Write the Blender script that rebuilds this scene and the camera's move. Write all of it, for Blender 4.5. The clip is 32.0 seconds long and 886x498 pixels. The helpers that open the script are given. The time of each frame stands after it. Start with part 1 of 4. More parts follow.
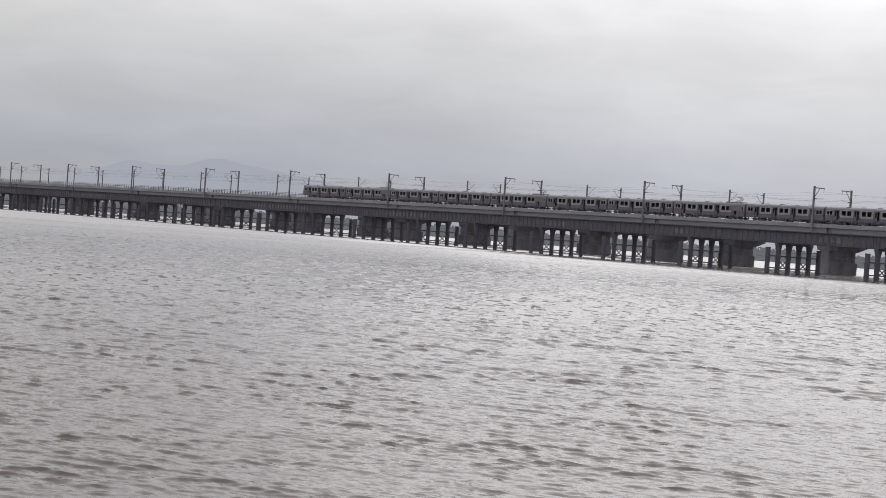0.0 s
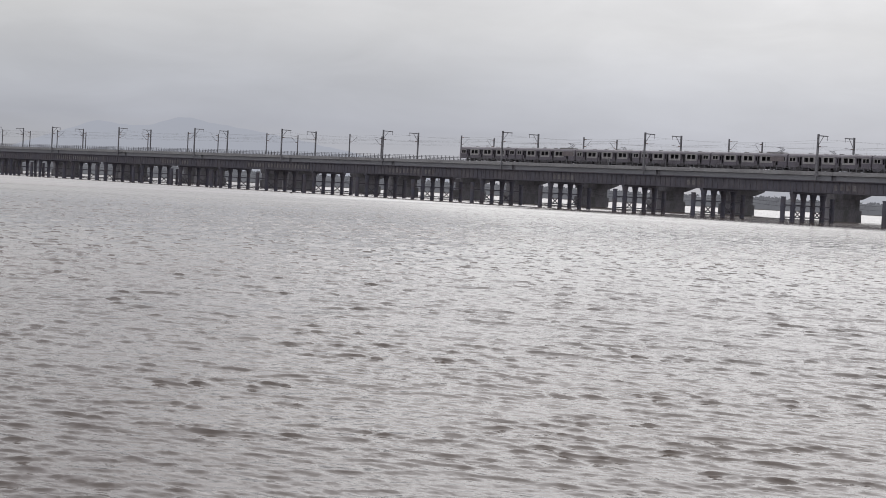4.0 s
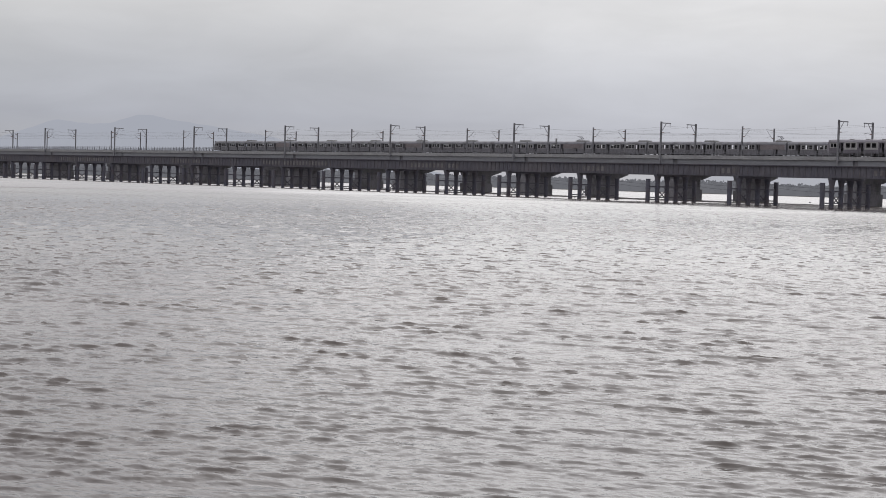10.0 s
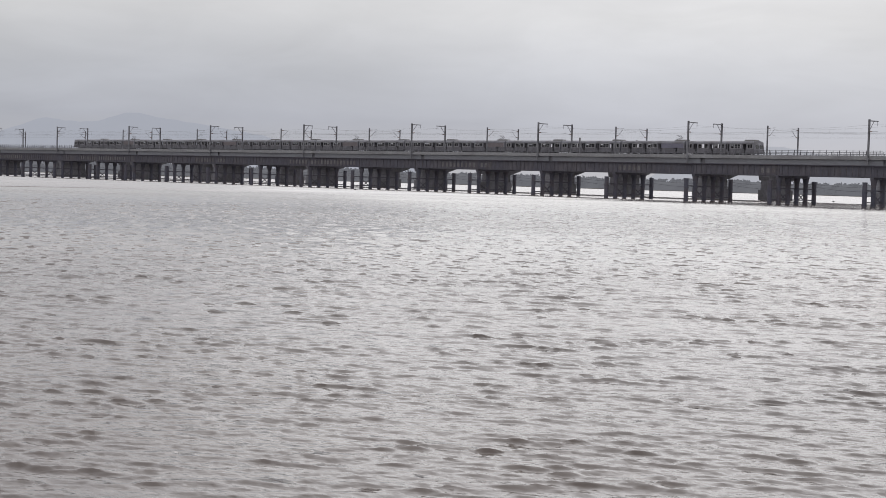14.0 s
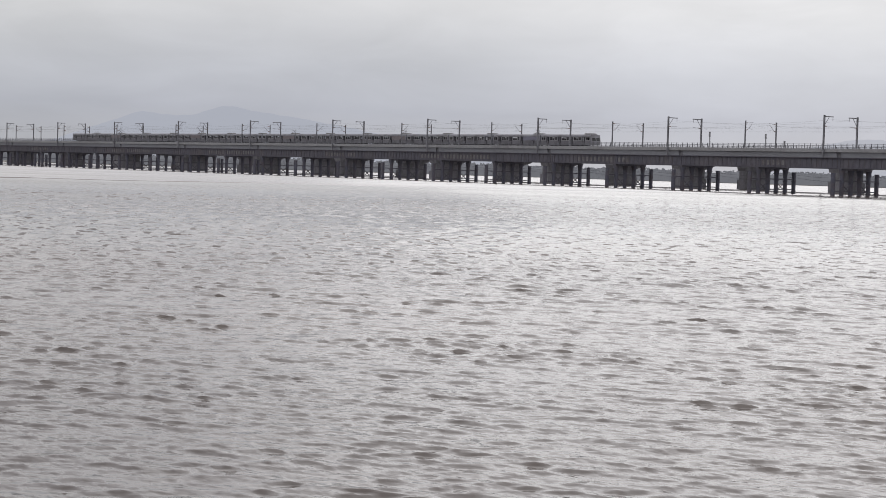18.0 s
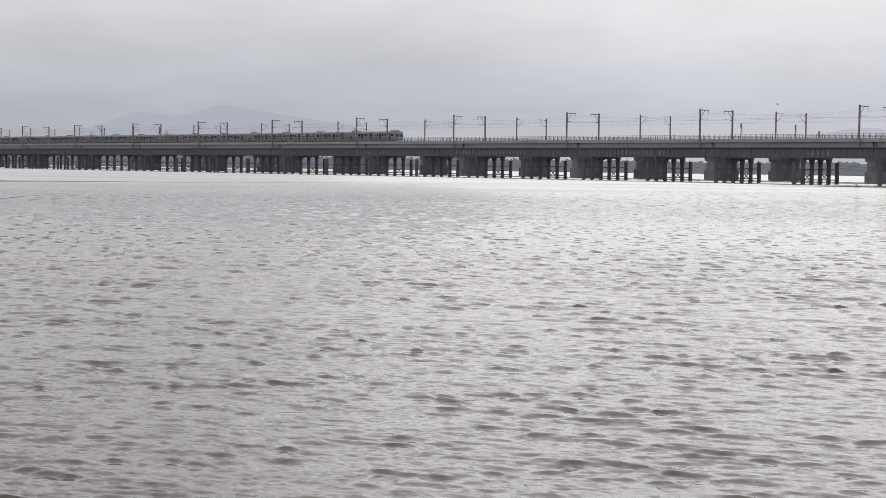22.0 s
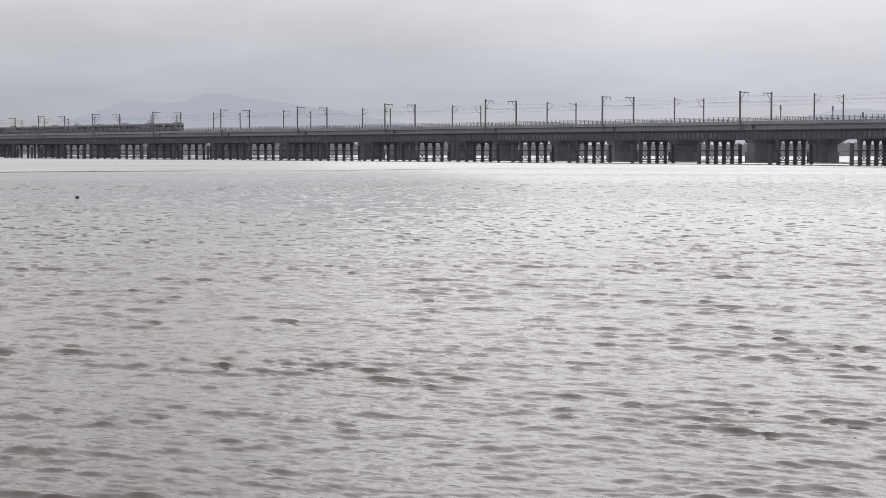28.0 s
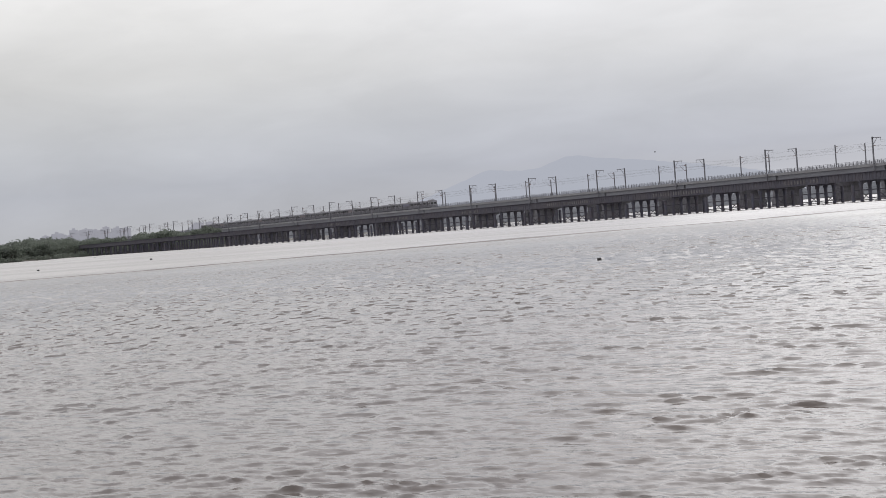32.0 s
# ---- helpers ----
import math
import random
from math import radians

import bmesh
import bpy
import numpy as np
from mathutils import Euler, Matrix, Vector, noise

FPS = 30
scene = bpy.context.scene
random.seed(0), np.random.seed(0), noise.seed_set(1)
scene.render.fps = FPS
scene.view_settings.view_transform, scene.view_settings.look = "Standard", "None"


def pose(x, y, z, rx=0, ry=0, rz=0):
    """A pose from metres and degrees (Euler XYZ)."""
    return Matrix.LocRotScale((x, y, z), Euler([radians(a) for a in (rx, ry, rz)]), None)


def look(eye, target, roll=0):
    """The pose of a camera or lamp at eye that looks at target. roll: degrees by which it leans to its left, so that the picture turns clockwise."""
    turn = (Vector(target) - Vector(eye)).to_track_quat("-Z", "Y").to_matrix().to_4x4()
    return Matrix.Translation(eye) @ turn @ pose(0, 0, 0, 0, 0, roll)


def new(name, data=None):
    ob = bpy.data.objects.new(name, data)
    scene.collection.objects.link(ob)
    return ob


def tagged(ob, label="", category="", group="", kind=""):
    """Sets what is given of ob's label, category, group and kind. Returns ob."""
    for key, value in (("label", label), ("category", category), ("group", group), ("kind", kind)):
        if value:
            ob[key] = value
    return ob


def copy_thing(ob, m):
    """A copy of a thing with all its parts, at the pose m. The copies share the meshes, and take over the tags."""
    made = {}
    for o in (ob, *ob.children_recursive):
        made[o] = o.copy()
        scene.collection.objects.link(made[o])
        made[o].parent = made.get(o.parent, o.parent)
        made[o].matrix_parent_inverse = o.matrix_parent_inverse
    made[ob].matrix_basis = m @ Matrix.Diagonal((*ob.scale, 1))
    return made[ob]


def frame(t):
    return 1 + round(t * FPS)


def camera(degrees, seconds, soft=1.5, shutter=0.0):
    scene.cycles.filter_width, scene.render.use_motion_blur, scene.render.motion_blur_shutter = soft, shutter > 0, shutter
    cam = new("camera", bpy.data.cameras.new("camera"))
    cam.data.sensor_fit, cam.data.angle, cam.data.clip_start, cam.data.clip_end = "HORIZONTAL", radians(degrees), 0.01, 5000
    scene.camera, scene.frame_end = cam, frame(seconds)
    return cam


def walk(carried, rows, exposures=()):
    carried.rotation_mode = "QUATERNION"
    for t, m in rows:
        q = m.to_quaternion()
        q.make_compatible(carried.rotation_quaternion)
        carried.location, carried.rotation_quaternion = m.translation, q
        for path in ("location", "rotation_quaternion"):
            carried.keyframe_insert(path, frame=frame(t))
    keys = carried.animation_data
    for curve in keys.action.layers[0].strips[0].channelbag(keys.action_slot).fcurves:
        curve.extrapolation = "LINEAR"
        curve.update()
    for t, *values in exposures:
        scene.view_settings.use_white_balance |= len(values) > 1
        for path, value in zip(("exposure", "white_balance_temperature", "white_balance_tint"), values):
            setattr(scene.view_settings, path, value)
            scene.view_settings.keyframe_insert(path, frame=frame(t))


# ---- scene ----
PATH = [
    (0, 313.721, -275.904, 2.128, 50.6544, -0.4935, 4.2557),
    (0.5, 313.011, -276.527, 2.128, 50.3224, -0.6544, 3.9562),
    (1, 312.299, -277.179, 2.128, 49.7478, -0.8901, 3.6944),
    (1.5, 311.586, -277.859, 2.128, 49.7203, -1.1055, 3.6471),
    (2, 310.870, -278.565, 2.128, 49.8018, -1.3748, 3.5470),
    (2.5, 310.153, -279.297, 2.128, 49.6878, -1.5840, 3.3933),
    (3, 309.433, -280.053, 2.128, 49.5266, -1.9241, 3.1588),
    (3.5, 308.712, -280.833, 2.128, 49.4777, -2.0827, 3.0768),
    (5.5, 305.811, -284.168, 2.128, 49.2083, -1.7751, 2.7740),
    (6, 305.081, -285.051, 2.128, 49.1280, -2.1765, 2.7532),
    (6.5, 304.350, -285.952, 2.128, 49.0547, -2.2732, 2.6806),
    (7, 303.617, -286.869, 2.128, 48.9309, -2.4009, 2.6181),
    (7.5, 302.882, -287.802, 2.128, 48.7641, -2.5675, 2.5532),
    (8, 302.146, -288.750, 2.128, 48.7855, -2.5886, 2.4663),
    (8.5, 301.409, -289.711, 2.128, 48.6159, -2.5372, 2.2705),
    (9, 300.670, -290.685, 2.128, 48.4942, -2.4719, 2.1861),
    (9.5, 299.929, -291.671, 2.128, 48.3005, -2.4087, 1.9692),
    (10, 299.187, -292.667, 2.128, 47.9729, -2.2745, 1.7082),
    (10.5, 298.444, -293.673, 2.128, 47.7996, -2.4456, 1.6479),
    (11, 297.699, -294.688, 2.128, 46.8054, -1.8150, 1.6354),
    (11.2, 297.401, -295.096, 2.128, 46.0474, -1.8177, 1.6252),
    (11.5, 296.953, -295.711, 2.128, 45.3611, -1.7949, 1.6341),
    (11.7, 296.654, -296.122, 2.128, 45.4423, -1.7622, 1.6991),
    (12, 296.205, -296.741, 2.128, 45.8977, -1.6969, 1.8176),
    (12.2, 295.906, -297.154, 2.128, 46.9999, -1.6668, 1.8682),
    (12.5, 295.456, -297.776, 2.128, 48.0795, -1.9075, 1.8999),
    (12.7, 295.156, -298.191, 2.128, 48.3903, -2.1000, 1.8640),
    (13, 294.706, -298.816, 2.128, 47.9119, -2.4030, 1.7649),
    (13.5, 293.955, -299.860, 2.128, 47.2757, -2.5900, 1.5797),
    (14, 293.202, -300.907, 2.128, 47.4331, -2.3322, 1.7030),
    (14.3, 292.750, -301.536, 2.128, 48.3662, -2.1508, 1.9404),
    (14.5, 292.449, -301.956, 2.128, 49.0700, -2.2022, 2.0760),
    (14.7, 292.147, -302.376, 2.128, 49.4701, -2.2443, 2.1055),
    (15, 291.693, -303.005, 2.128, 50.1291, -2.4705, 2.0939),
    (15.5, 290.937, -304.055, 2.128, 50.5041, -2.5603, 2.1787),
    (17.5, 287.902, -308.231, 2.128, 50.4910, -2.4615, 1.7846),
    (18, 287.141, -309.265, 2.128, 50.5015, -2.6651, 1.7210),
    (18.5, 286.378, -310.293, 2.128, 50.1926, -2.8918, 1.6441),
    (19, 285.615, -311.314, 2.128, 50.1838, -2.8850, 1.6255),
    (19.5, 284.851, -312.326, 2.128, 50.1331, -3.0106, 1.5904),
    (20, 284.086, -313.330, 2.128, 50.2057, -2.9081, 1.4338),
    (20.5, 283.319, -314.324, 2.128, 50.3392, -2.7301, 1.2079),
    (21, 282.553, -315.306, 2.128, 50.2878, -2.7341, 0.9562),
    (21.5, 281.785, -316.277, 2.128, 50.2882, -2.7124, 0.8578),
    (22, 281.016, -317.235, 2.128, 50.3107, -2.8162, 0.7517),
    (22.5, 280.247, -318.179, 2.128, 50.2488, -2.8090, 0.6188),
    (23, 279.477, -319.107, 2.128, 50.2925, -2.8289, 0.7283),
    (23.5, 278.706, -320.020, 2.128, 50.1674, -3.0150, 0.5609),
    (24, 277.935, -320.916, 2.128, 50.1532, -3.0667, 0.4024),
    (24.5, 277.163, -321.794, 2.128, 50.0640, -3.1826, 0.4198),
    (25, 276.390, -322.653, 2.128, 50.0660, -3.3082, 0.3667),
    (25.5, 275.617, -323.492, 2.128, 49.9031, -3.2640, 0.3398),
    (27.5, 272.519, -326.630, 2.128, 49.7407, -3.3985, 0.1389),
    (28, 271.743, -327.355, 2.128, 49.8619, -3.3340, 0.1045),
    (28.5, 270.966, -328.054, 2.128, 49.9337, -3.3124, -0.0932),
    (29, 270.190, -328.726, 2.128, 49.9246, -3.3552, -0.1872),
    (29.5, 269.413, -329.371, 2.128, 50.1314, -3.3254, -0.2936),
    (30, 268.635, -329.986, 2.128, 50.8356, -3.1253, -0.8162),
    (30.5, 267.858, -330.572, 2.128, 52.2566, -2.7602, -1.5181),
    (31, 267.080, -331.127, 2.128, 54.7529, -2.1295, -2.1290),
    (31.2, 266.768, -331.340, 2.128, 56.8028, -1.9641, -2.5802),
    (31.5, 266.301, -331.651, 2.128, 59.3728, -1.4448, -3.3529),
    (31.7, 265.975, -331.859, 2.128, 60.5500, -1.1300, -3.7500),
    (32, 265.523, -332.141, 2.128, 62.3161, -0.8269, -4.4557),
]


def aim(x, y, z, yaw, pitch, roll):
    """Camera pose from its place and degrees: yaw to the left of +y, pitch up, roll as look() has it."""
    a, b = radians(yaw), radians(pitch)
    ahead = Vector((-math.sin(a) * math.cos(b), math.cos(a) * math.cos(b), math.sin(b)))
    eye = Vector((x, y, z))
    return look(eye, eye + ahead, roll)


cam = camera(30.06, 32.0, soft=0.8)
walk(cam, [(r[0], aim(*r[1:])) for r in PATH], exposures=((0, -0.03), (10.6, -0.03), (11.4, -0.10), (12, -0.18), (12.4, -0.16), (13, -0.06), (15, 0.01), (18, 0.09), (22, 0.13), (29, 0.12), (32, 0.14)))

# ---- sky and sun: a bright overcast, the veiled sun beyond the bridge ----
SUN_AZ, SUN_EL = -16.0, 30.0          # degrees from +y towards +x, and above the horizon
world = bpy.data.worlds.new("overcast_sky")
scene.world = world
world.use_nodes = True


def build_world(w):
    nt = w.node_tree
    nt.nodes.clear()
    N, L = nt.nodes.new, nt.links.new
    out, bg = N("ShaderNodeOutputWorld"), N("ShaderNodeBackground")
    sky = N("ShaderNodeTexSky")
    sky.sky_type, sky.sun_disc = "NISHITA", False
    sky.sun_elevation, sky.sun_rotation = radians(SUN_EL), radians(SUN_AZ)
    sky.air_density, sky.dust_density = 1.0, 1.0
    dim = N("ShaderNodeVectorMath")
    dim.operation = "SCALE"
    dim.inputs["Scale"].default_value = 0.1
    L(sky.outputs["Color"], dim.inputs[0])
    co, sep = N("ShaderNodeTexCoord"), N("ShaderNodeSeparateXYZ")
    L(co.outputs["Generated"], sep.inputs[0])
    ramp = N("ShaderNodeValToRGB")
    e = ramp.color_ramp.elements
    e[0].position, e[0].color = 0.0, (0.350, 0.358, 0.392, 1)
    e[1].position, e[1].color = 1.0, (0.44, 0.44, 0.455, 1)
    for p, c in ((0.035, (0.330, 0.343, 0.392, 1)), (0.06, (0.378, 0.388, 0.426, 1)), (0.10, (0.492, 0.491, 0.504, 1)), (0.14, (0.595, 0.590, 0.600, 1)), (0.20, (0.76, 0.75, 0.775, 1)), (0.30, (0.80, 0.79, 0.82, 1)), (0.45, (0.64, 0.63, 0.66, 1))):
        k = e.new(p)
        k.color = c
    L(sep.outputs["Z"], ramp.inputs[0])
    # cloud banks, drawn out along the horizon
    st = N("ShaderNodeMapping")
    st.inputs["Scale"].default_value = (2.4, 2.4, 9.0)
    L(co.outputs["Generated"], st.inputs["Vector"])
    n1 = N("ShaderNodeTexNoise")
    n1.inputs["Scale"].default_value, n1.inputs["Detail"].default_value, n1.inputs["Roughness"].default_value = 1.6, 5.0, 0.5
    L(st.outputs[0], n1.inputs["Vector"])
    mr = N("ShaderNodeMapRange")
    mr.inputs["From Min"].default_value, mr.inputs["From Max"].default_value = 0.32, 0.68
    mr.inputs["To Min"].default_value, mr.inputs["To Max"].default_value = 0.91, 1.09
    L(n1.outputs["Fac"], mr.inputs["Value"])
    # softer puffs within the banks
    puff_at, puff, puff_range, both = N("ShaderNodeMapping"), N("ShaderNodeTexNoise"), N("ShaderNodeMapRange"), N("ShaderNodeMath")
    puff_at.inputs["Scale"].default_value = (7.0, 7.0, 22.0)
    L(co.outputs["Generated"], puff_at.inputs["Vector"])
    puff.inputs["Scale"].default_value, puff.inputs["Detail"].default_value, puff.inputs["Roughness"].default_value, puff.inputs["Distortion"].default_value = 1.5, 5.0, 0.55, 0.6
    L(puff_at.outputs[0], puff.inputs["Vector"])
    puff_range.inputs["From Min"].default_value, puff_range.inputs["From Max"].default_value = 0.32, 0.68
    puff_range.inputs["To Min"].default_value, puff_range.inputs["To Max"].default_value = 0.96, 1.04
    L(puff.outputs["Fac"], puff_range.inputs["Value"])
    both.operation = "MULTIPLY"
    L(mr.outputs[0], both.inputs[0])
    L(puff_range.outputs[0], both.inputs[1])
    cl = N("ShaderNodeVectorMath")
    cl.operation = "SCALE"
    L(ramp.outputs["Color"], cl.inputs[0])
    L(both.outputs[0], cl.inputs["Scale"])
    # the cloud is thinner and brighter towards the veiled sun
    a, b = radians(SUN_AZ), radians(SUN_EL)
    dot = N("ShaderNodeVectorMath")
    dot.operation = "DOT_PRODUCT"
    dot.inputs[1].default_value = (math.sin(a) * math.cos(b), math.cos(a) * math.cos(b), math.sin(b))
    L(co.outputs["Generated"], dot.inputs[0])
    gl = N("ShaderNodeMapRange")
    gl.interpolation_type = "SMOOTHSTEP"
    gl.inputs["From Min"].default_value, gl.inputs["From Max"].default_value = 0.5, 1.0
    gl.inputs["To Min"].default_value, gl.inputs["To Max"].default_value = 1.12, 1.60
    L(dot.outputs["Value"], gl.inputs["Value"])
    hot = N("ShaderNodeVectorMath")
    hot.operation = "SCALE"
    L(cl.outputs[0], hot.inputs[0])
    L(gl.outputs[0], hot.inputs["Scale"])
    # paler, warmer cloud over the left bank
    west, pale, tone = N("ShaderNodeVectorMath"), N("ShaderNodeMapRange"), N("ShaderNodeMix")
    west.operation = "DOT_PRODUCT"
    west.inputs[1].default_value = (math.sin(radians(-88)), math.cos(radians(-88)), 0.05)
    L(co.outputs["Generated"], west.inputs[0])
    pale.interpolation_type = "SMOOTHSTEP"
    pale.inputs["From Min"].default_value, pale.inputs["From Max"].default_value = 0.86, 0.985
    L(west.outputs["Value"], pale.inputs["Value"])
    tone.data_type, tone.blend_type = "RGBA", "MULTIPLY"
    tone.inputs["B"].default_value = (1.12, 1.115, 1.085, 1)
    L(pale.outputs[0], tone.inputs["Factor"])
    L(hot.outputs[0], tone.inputs["A"])
    mix = N("ShaderNodeMix")
    mix.data_type = "RGBA"
    mix.inputs["Factor"].default_value = 0.96
    L(dim.outputs[0], mix.inputs["A"])
    L(tone.outputs["Result"], mix.inputs["B"])
    L(mix.outputs["Result"], bg.inputs["Color"])
    bg.inputs["Strength"].default_value = 1.0
    L(bg.outputs[0], out.inputs[0])


build_world(world)
sun = new("sun", bpy.data.lights.new("sun", "SUN"))
sun.data.energy, sun.data.angle, sun.data.color = 0.5, radians(80), (1.0, 0.985, 0.96)
sun.matrix_world = look((0, 0, 200), Vector((0, 0, 200)) - Vector((math.sin(radians(SUN_AZ)) * math.cos(radians(SUN_EL)), math.cos(radians(SUN_AZ)) * math.cos(radians(SUN_EL)), math.sin(radians(SUN_EL)))))


# ---- materials ----
def material(name, colour, rough=0.8, metal=0.0, vary=0.25, scale=1.0, stretch=(1, 1, 1), stain=None, stain_amount=0.35, bump=0.02, island=0.0, spec=0.5):
    """A weathered surface: base colour with grain and larger stains, and fine relief. Scale is patches per metre."""
    m = bpy.data.materials.new(name)
    m.use_nodes = True
    nt = m.node_tree
    N, L = nt.nodes.new, nt.links.new
    p = nt.nodes["Principled BSDF"]
    p.inputs["Metallic"].default_value, p.inputs["Specular IOR Level"].default_value = metal, spec
    co, mp = N("ShaderNodeTexCoord"), N("ShaderNodeMapping")
    mp.inputs["Scale"].default_value = [scale * s for s in stretch]
    L(co.outputs["Object"], mp.inputs["Vector"])
    info = N("ShaderNodeObjectInfo")
    shift = N("ShaderNodeVectorMath")
    shift.operation = "MULTIPLY_ADD"
    shift.inputs[1].default_value = (37.0, 51.0, 23.0)
    L(info.outputs["Random"], shift.inputs[0])
    L(mp.outputs[0], shift.inputs[2])
    big, fine = N("ShaderNodeTexNoise"), N("ShaderNodeTexNoise")
    big.inputs["Scale"].default_value, big.inputs["Detail"].default_value = 0.55, 4.0
    fine.inputs["Scale"].default_value, fine.inputs["Detail"].default_value = 5.0, 6.0
    L(shift.outputs[0], big.inputs["Vector"])
    L(shift.outputs[0], fine.inputs["Vector"])
    ramp = N("ShaderNodeMapRange")
    ramp.inputs["From Min"].default_value, ramp.inputs["From Max"].default_value = 0.42, 0.66
    ramp.inputs["To Min"].default_value, ramp.inputs["To Max"].default_value = 0.0, stain_amount
    L(big.outputs["Fac"], ramp.inputs["Value"])
    mix = N("ShaderNodeMix")
    mix.data_type = "RGBA"
    mix.inputs["A"].default_value = (*colour, 1)
    mix.inputs["B"].default_value = (*(stain or [c * 0.45 for c in colour]), 1)
    L(ramp.outputs[0], mix.inputs["Factor"])
    gr = N("ShaderNodeMapRange")
    gr.inputs["From Min"].default_value, gr.inputs["From Max"].default_value = 0.25, 0.75
    gr.inputs["To Min"].default_value, gr.inputs["To Max"].default_value = 1 - vary, 1 + vary
    L(fine.outputs["Fac"], gr.inputs["Value"])
    mul = N("ShaderNodeVectorMath")
    mul.operation = "SCALE"
    L(mix.outputs["Result"], mul.inputs[0])
    L(gr.outputs[0], mul.inputs["Scale"])
    col = mul.outputs[0]
    if island:
        geo, ir = N("ShaderNodeNewGeometry"), N("ShaderNodeMapRange")
        ir.inputs["To Min"].default_value, ir.inputs["To Max"].default_value = 1 - island, 1 + island
        L(geo.outputs["Random Per Island"], ir.inputs["Value"])
        m2 = N("ShaderNodeVectorMath")
        m2.operation = "SCALE"
        L(col, m2.inputs[0])
        L(ir.outputs[0], m2.inputs["Scale"])
        col = m2.outputs[0]
    L(col, p.inputs["Base Color"])
    rr = N("ShaderNodeMapRange")
    rr.inputs["To Min"].default_value, rr.inputs["To Max"].default_value = max(0.05, rough - 0.12), min(1.0, rough + 0.12)
    L(fine.outputs["Fac"], rr.inputs["Value"])
    L(rr.outputs[0], p.inputs["Roughness"])
    if bump:
        bp = N("ShaderNodeBump")
        bp.inputs["Strength"].default_value, bp.inputs["Distance"].default_value = 0.6, bump
        L(fine.outputs["Fac"], bp.inputs["Height"])
        L(bp.outputs[0], p.inputs["Normal"])
    return m


CONCRETE = material("weathered_concrete", (0.300, 0.308, 0.335), 0.9, vary=0.12, scale=0.5, stretch=(0.35, 1, 1.6), stain=(0.22, 0.22, 0.235), stain_amount=0.5)
LEDGE = material("pale_kerb_concrete", (0.37, 0.37, 0.38), 0.9, vary=0.18, scale=0.7, stretch=(0.4, 1, 1), stain=(0.25, 0.245, 0.255), stain_amount=0.6)
DECK = material("deck_concrete", (0.30, 0.30, 0.30), 0.92, vary=0.15, scale=0.6, stain_amount=0.4)
PIER = material("tide_stained_concrete", (0.235, 0.230, 0.250), 0.92, vary=0.2, scale=0.7, stretch=(1, 1, 0.5), stain=(0.12, 0.118, 0.12), stain_amount=0.7)
IRON = material("corroded_cast_iron", (0.118, 0.119, 0.152), 0.85, vary=0.25, scale=1.2, stain=(0.135, 0.112, 0.115), stain_amount=0.6)
RUST = material("rusted_plate", (0.124, 0.121, 0.145), 0.88, vary=0.25, scale=0.45, stretch=(1, 1, 0.35), stain=(0.155, 0.143, 0.155), stain_amount=0.75)
RIB = material("rusted_rib", (0.124, 0.120, 0.142), 0.85, vary=0.3, scale=1.0, stain=(0.16, 0.14, 0.14), stain_amount=0.8)
WEB = material("pale_grey_plate", (0.215, 0.205, 0.21), 0.85, vary=0.3, scale=1.4, stretch=(1, 1, 0.5), stain=(0.12, 0.105, 0.11), stain_amount=0.8)
BRACE = material("rusted_bracing", (0.13, 0.125, 0.15), 0.85, vary=0.3, scale=2.0)
STEEL = material("galvanised_steel", (0.29, 0.29, 0.31), 0.65, 0.2, vary=0.15, scale=2.0, bump=0.004)
RAILING = material("dull_railing_paint", (0.19, 0.19, 0.21), 0.7, 0.1, vary=0.2, scale=2.0, bump=0.004)
WIRE = material("copper_wire", (0.20, 0.19, 0.185), 0.5, 0.6, bump=0)
INSUL = material("glazed_insulator", (0.20, 0.10, 0.07), 0.25, vary=0.1, bump=0)
RAILS = material("rail_steel", (0.15, 0.12, 0.10), 0.5, 0.7, bump=0)
BALLAST = material("track_ballast", (0.16, 0.15, 0.14), 0.95, vary=0.5, scale=6.0, bump=0.04)
PAINT_A = material("faded_lilac_paint", (0.265, 0.25, 0.28), 0.55, vary=0.12, scale=0.8, stretch=(1, 1, 0.4), stain=(0.19, 0.17, 0.18), stain_amount=0.5, bump=0.004)
SKIRT_A = material("dark_violet_paint", (0.175, 0.160, 0.19), 0.55, vary=0.15, scale=0.8, stain=(0.12, 0.11, 0.12), stain_amount=0.6, bump=0.004)
FRAME_A = material("pale_window_frame", (0.40, 0.39, 0.39), 0.5, vary=0.1, scale=1.5, bump=0.003)
PAINT_B = material("grimy_grey_paint", (0.272, 0.272, 0.30), 0.6, vary=0.14, scale=0.8, stretch=(1, 1, 0.4), stain=(0.12, 0.11, 0.11), stain_amount=0.6, bump=0.004)
SKIRT_B = material("grimy_dark_paint", (0.20, 0.193, 0.212), 0.6, vary=0.15, scale=0.8, stain_amount=0.5, bump=0.004)
FRAME_B = material("grey_window_frame", (0.36, 0.355, 0.365), 0.55, vary=0.12, scale=1.5, bump=0.003)
ROOF = material("dusty_roof_sheet", (0.24, 0.235, 0.235), 0.8, vary=0.2, scale=0.8, stain_amount=0.4)
UNDER = material("greasy_underframe", (0.135, 0.13, 0.137), 0.8, vary=0.3, scale=2.0)
PANEL = material("dull_maroon_panel", (0.235, 0.205, 0.212), 0.6, vary=0.15, scale=1.0)
PANEL_B = material("grey_lilac_panel", (0.225, 0.22, 0.275), 0.6, vary=0.15, scale=1.0)
BOX_M = material("box_enamel", (0.26, 0.26, 0.27), 0.6, vary=0.1, scale=2.0)
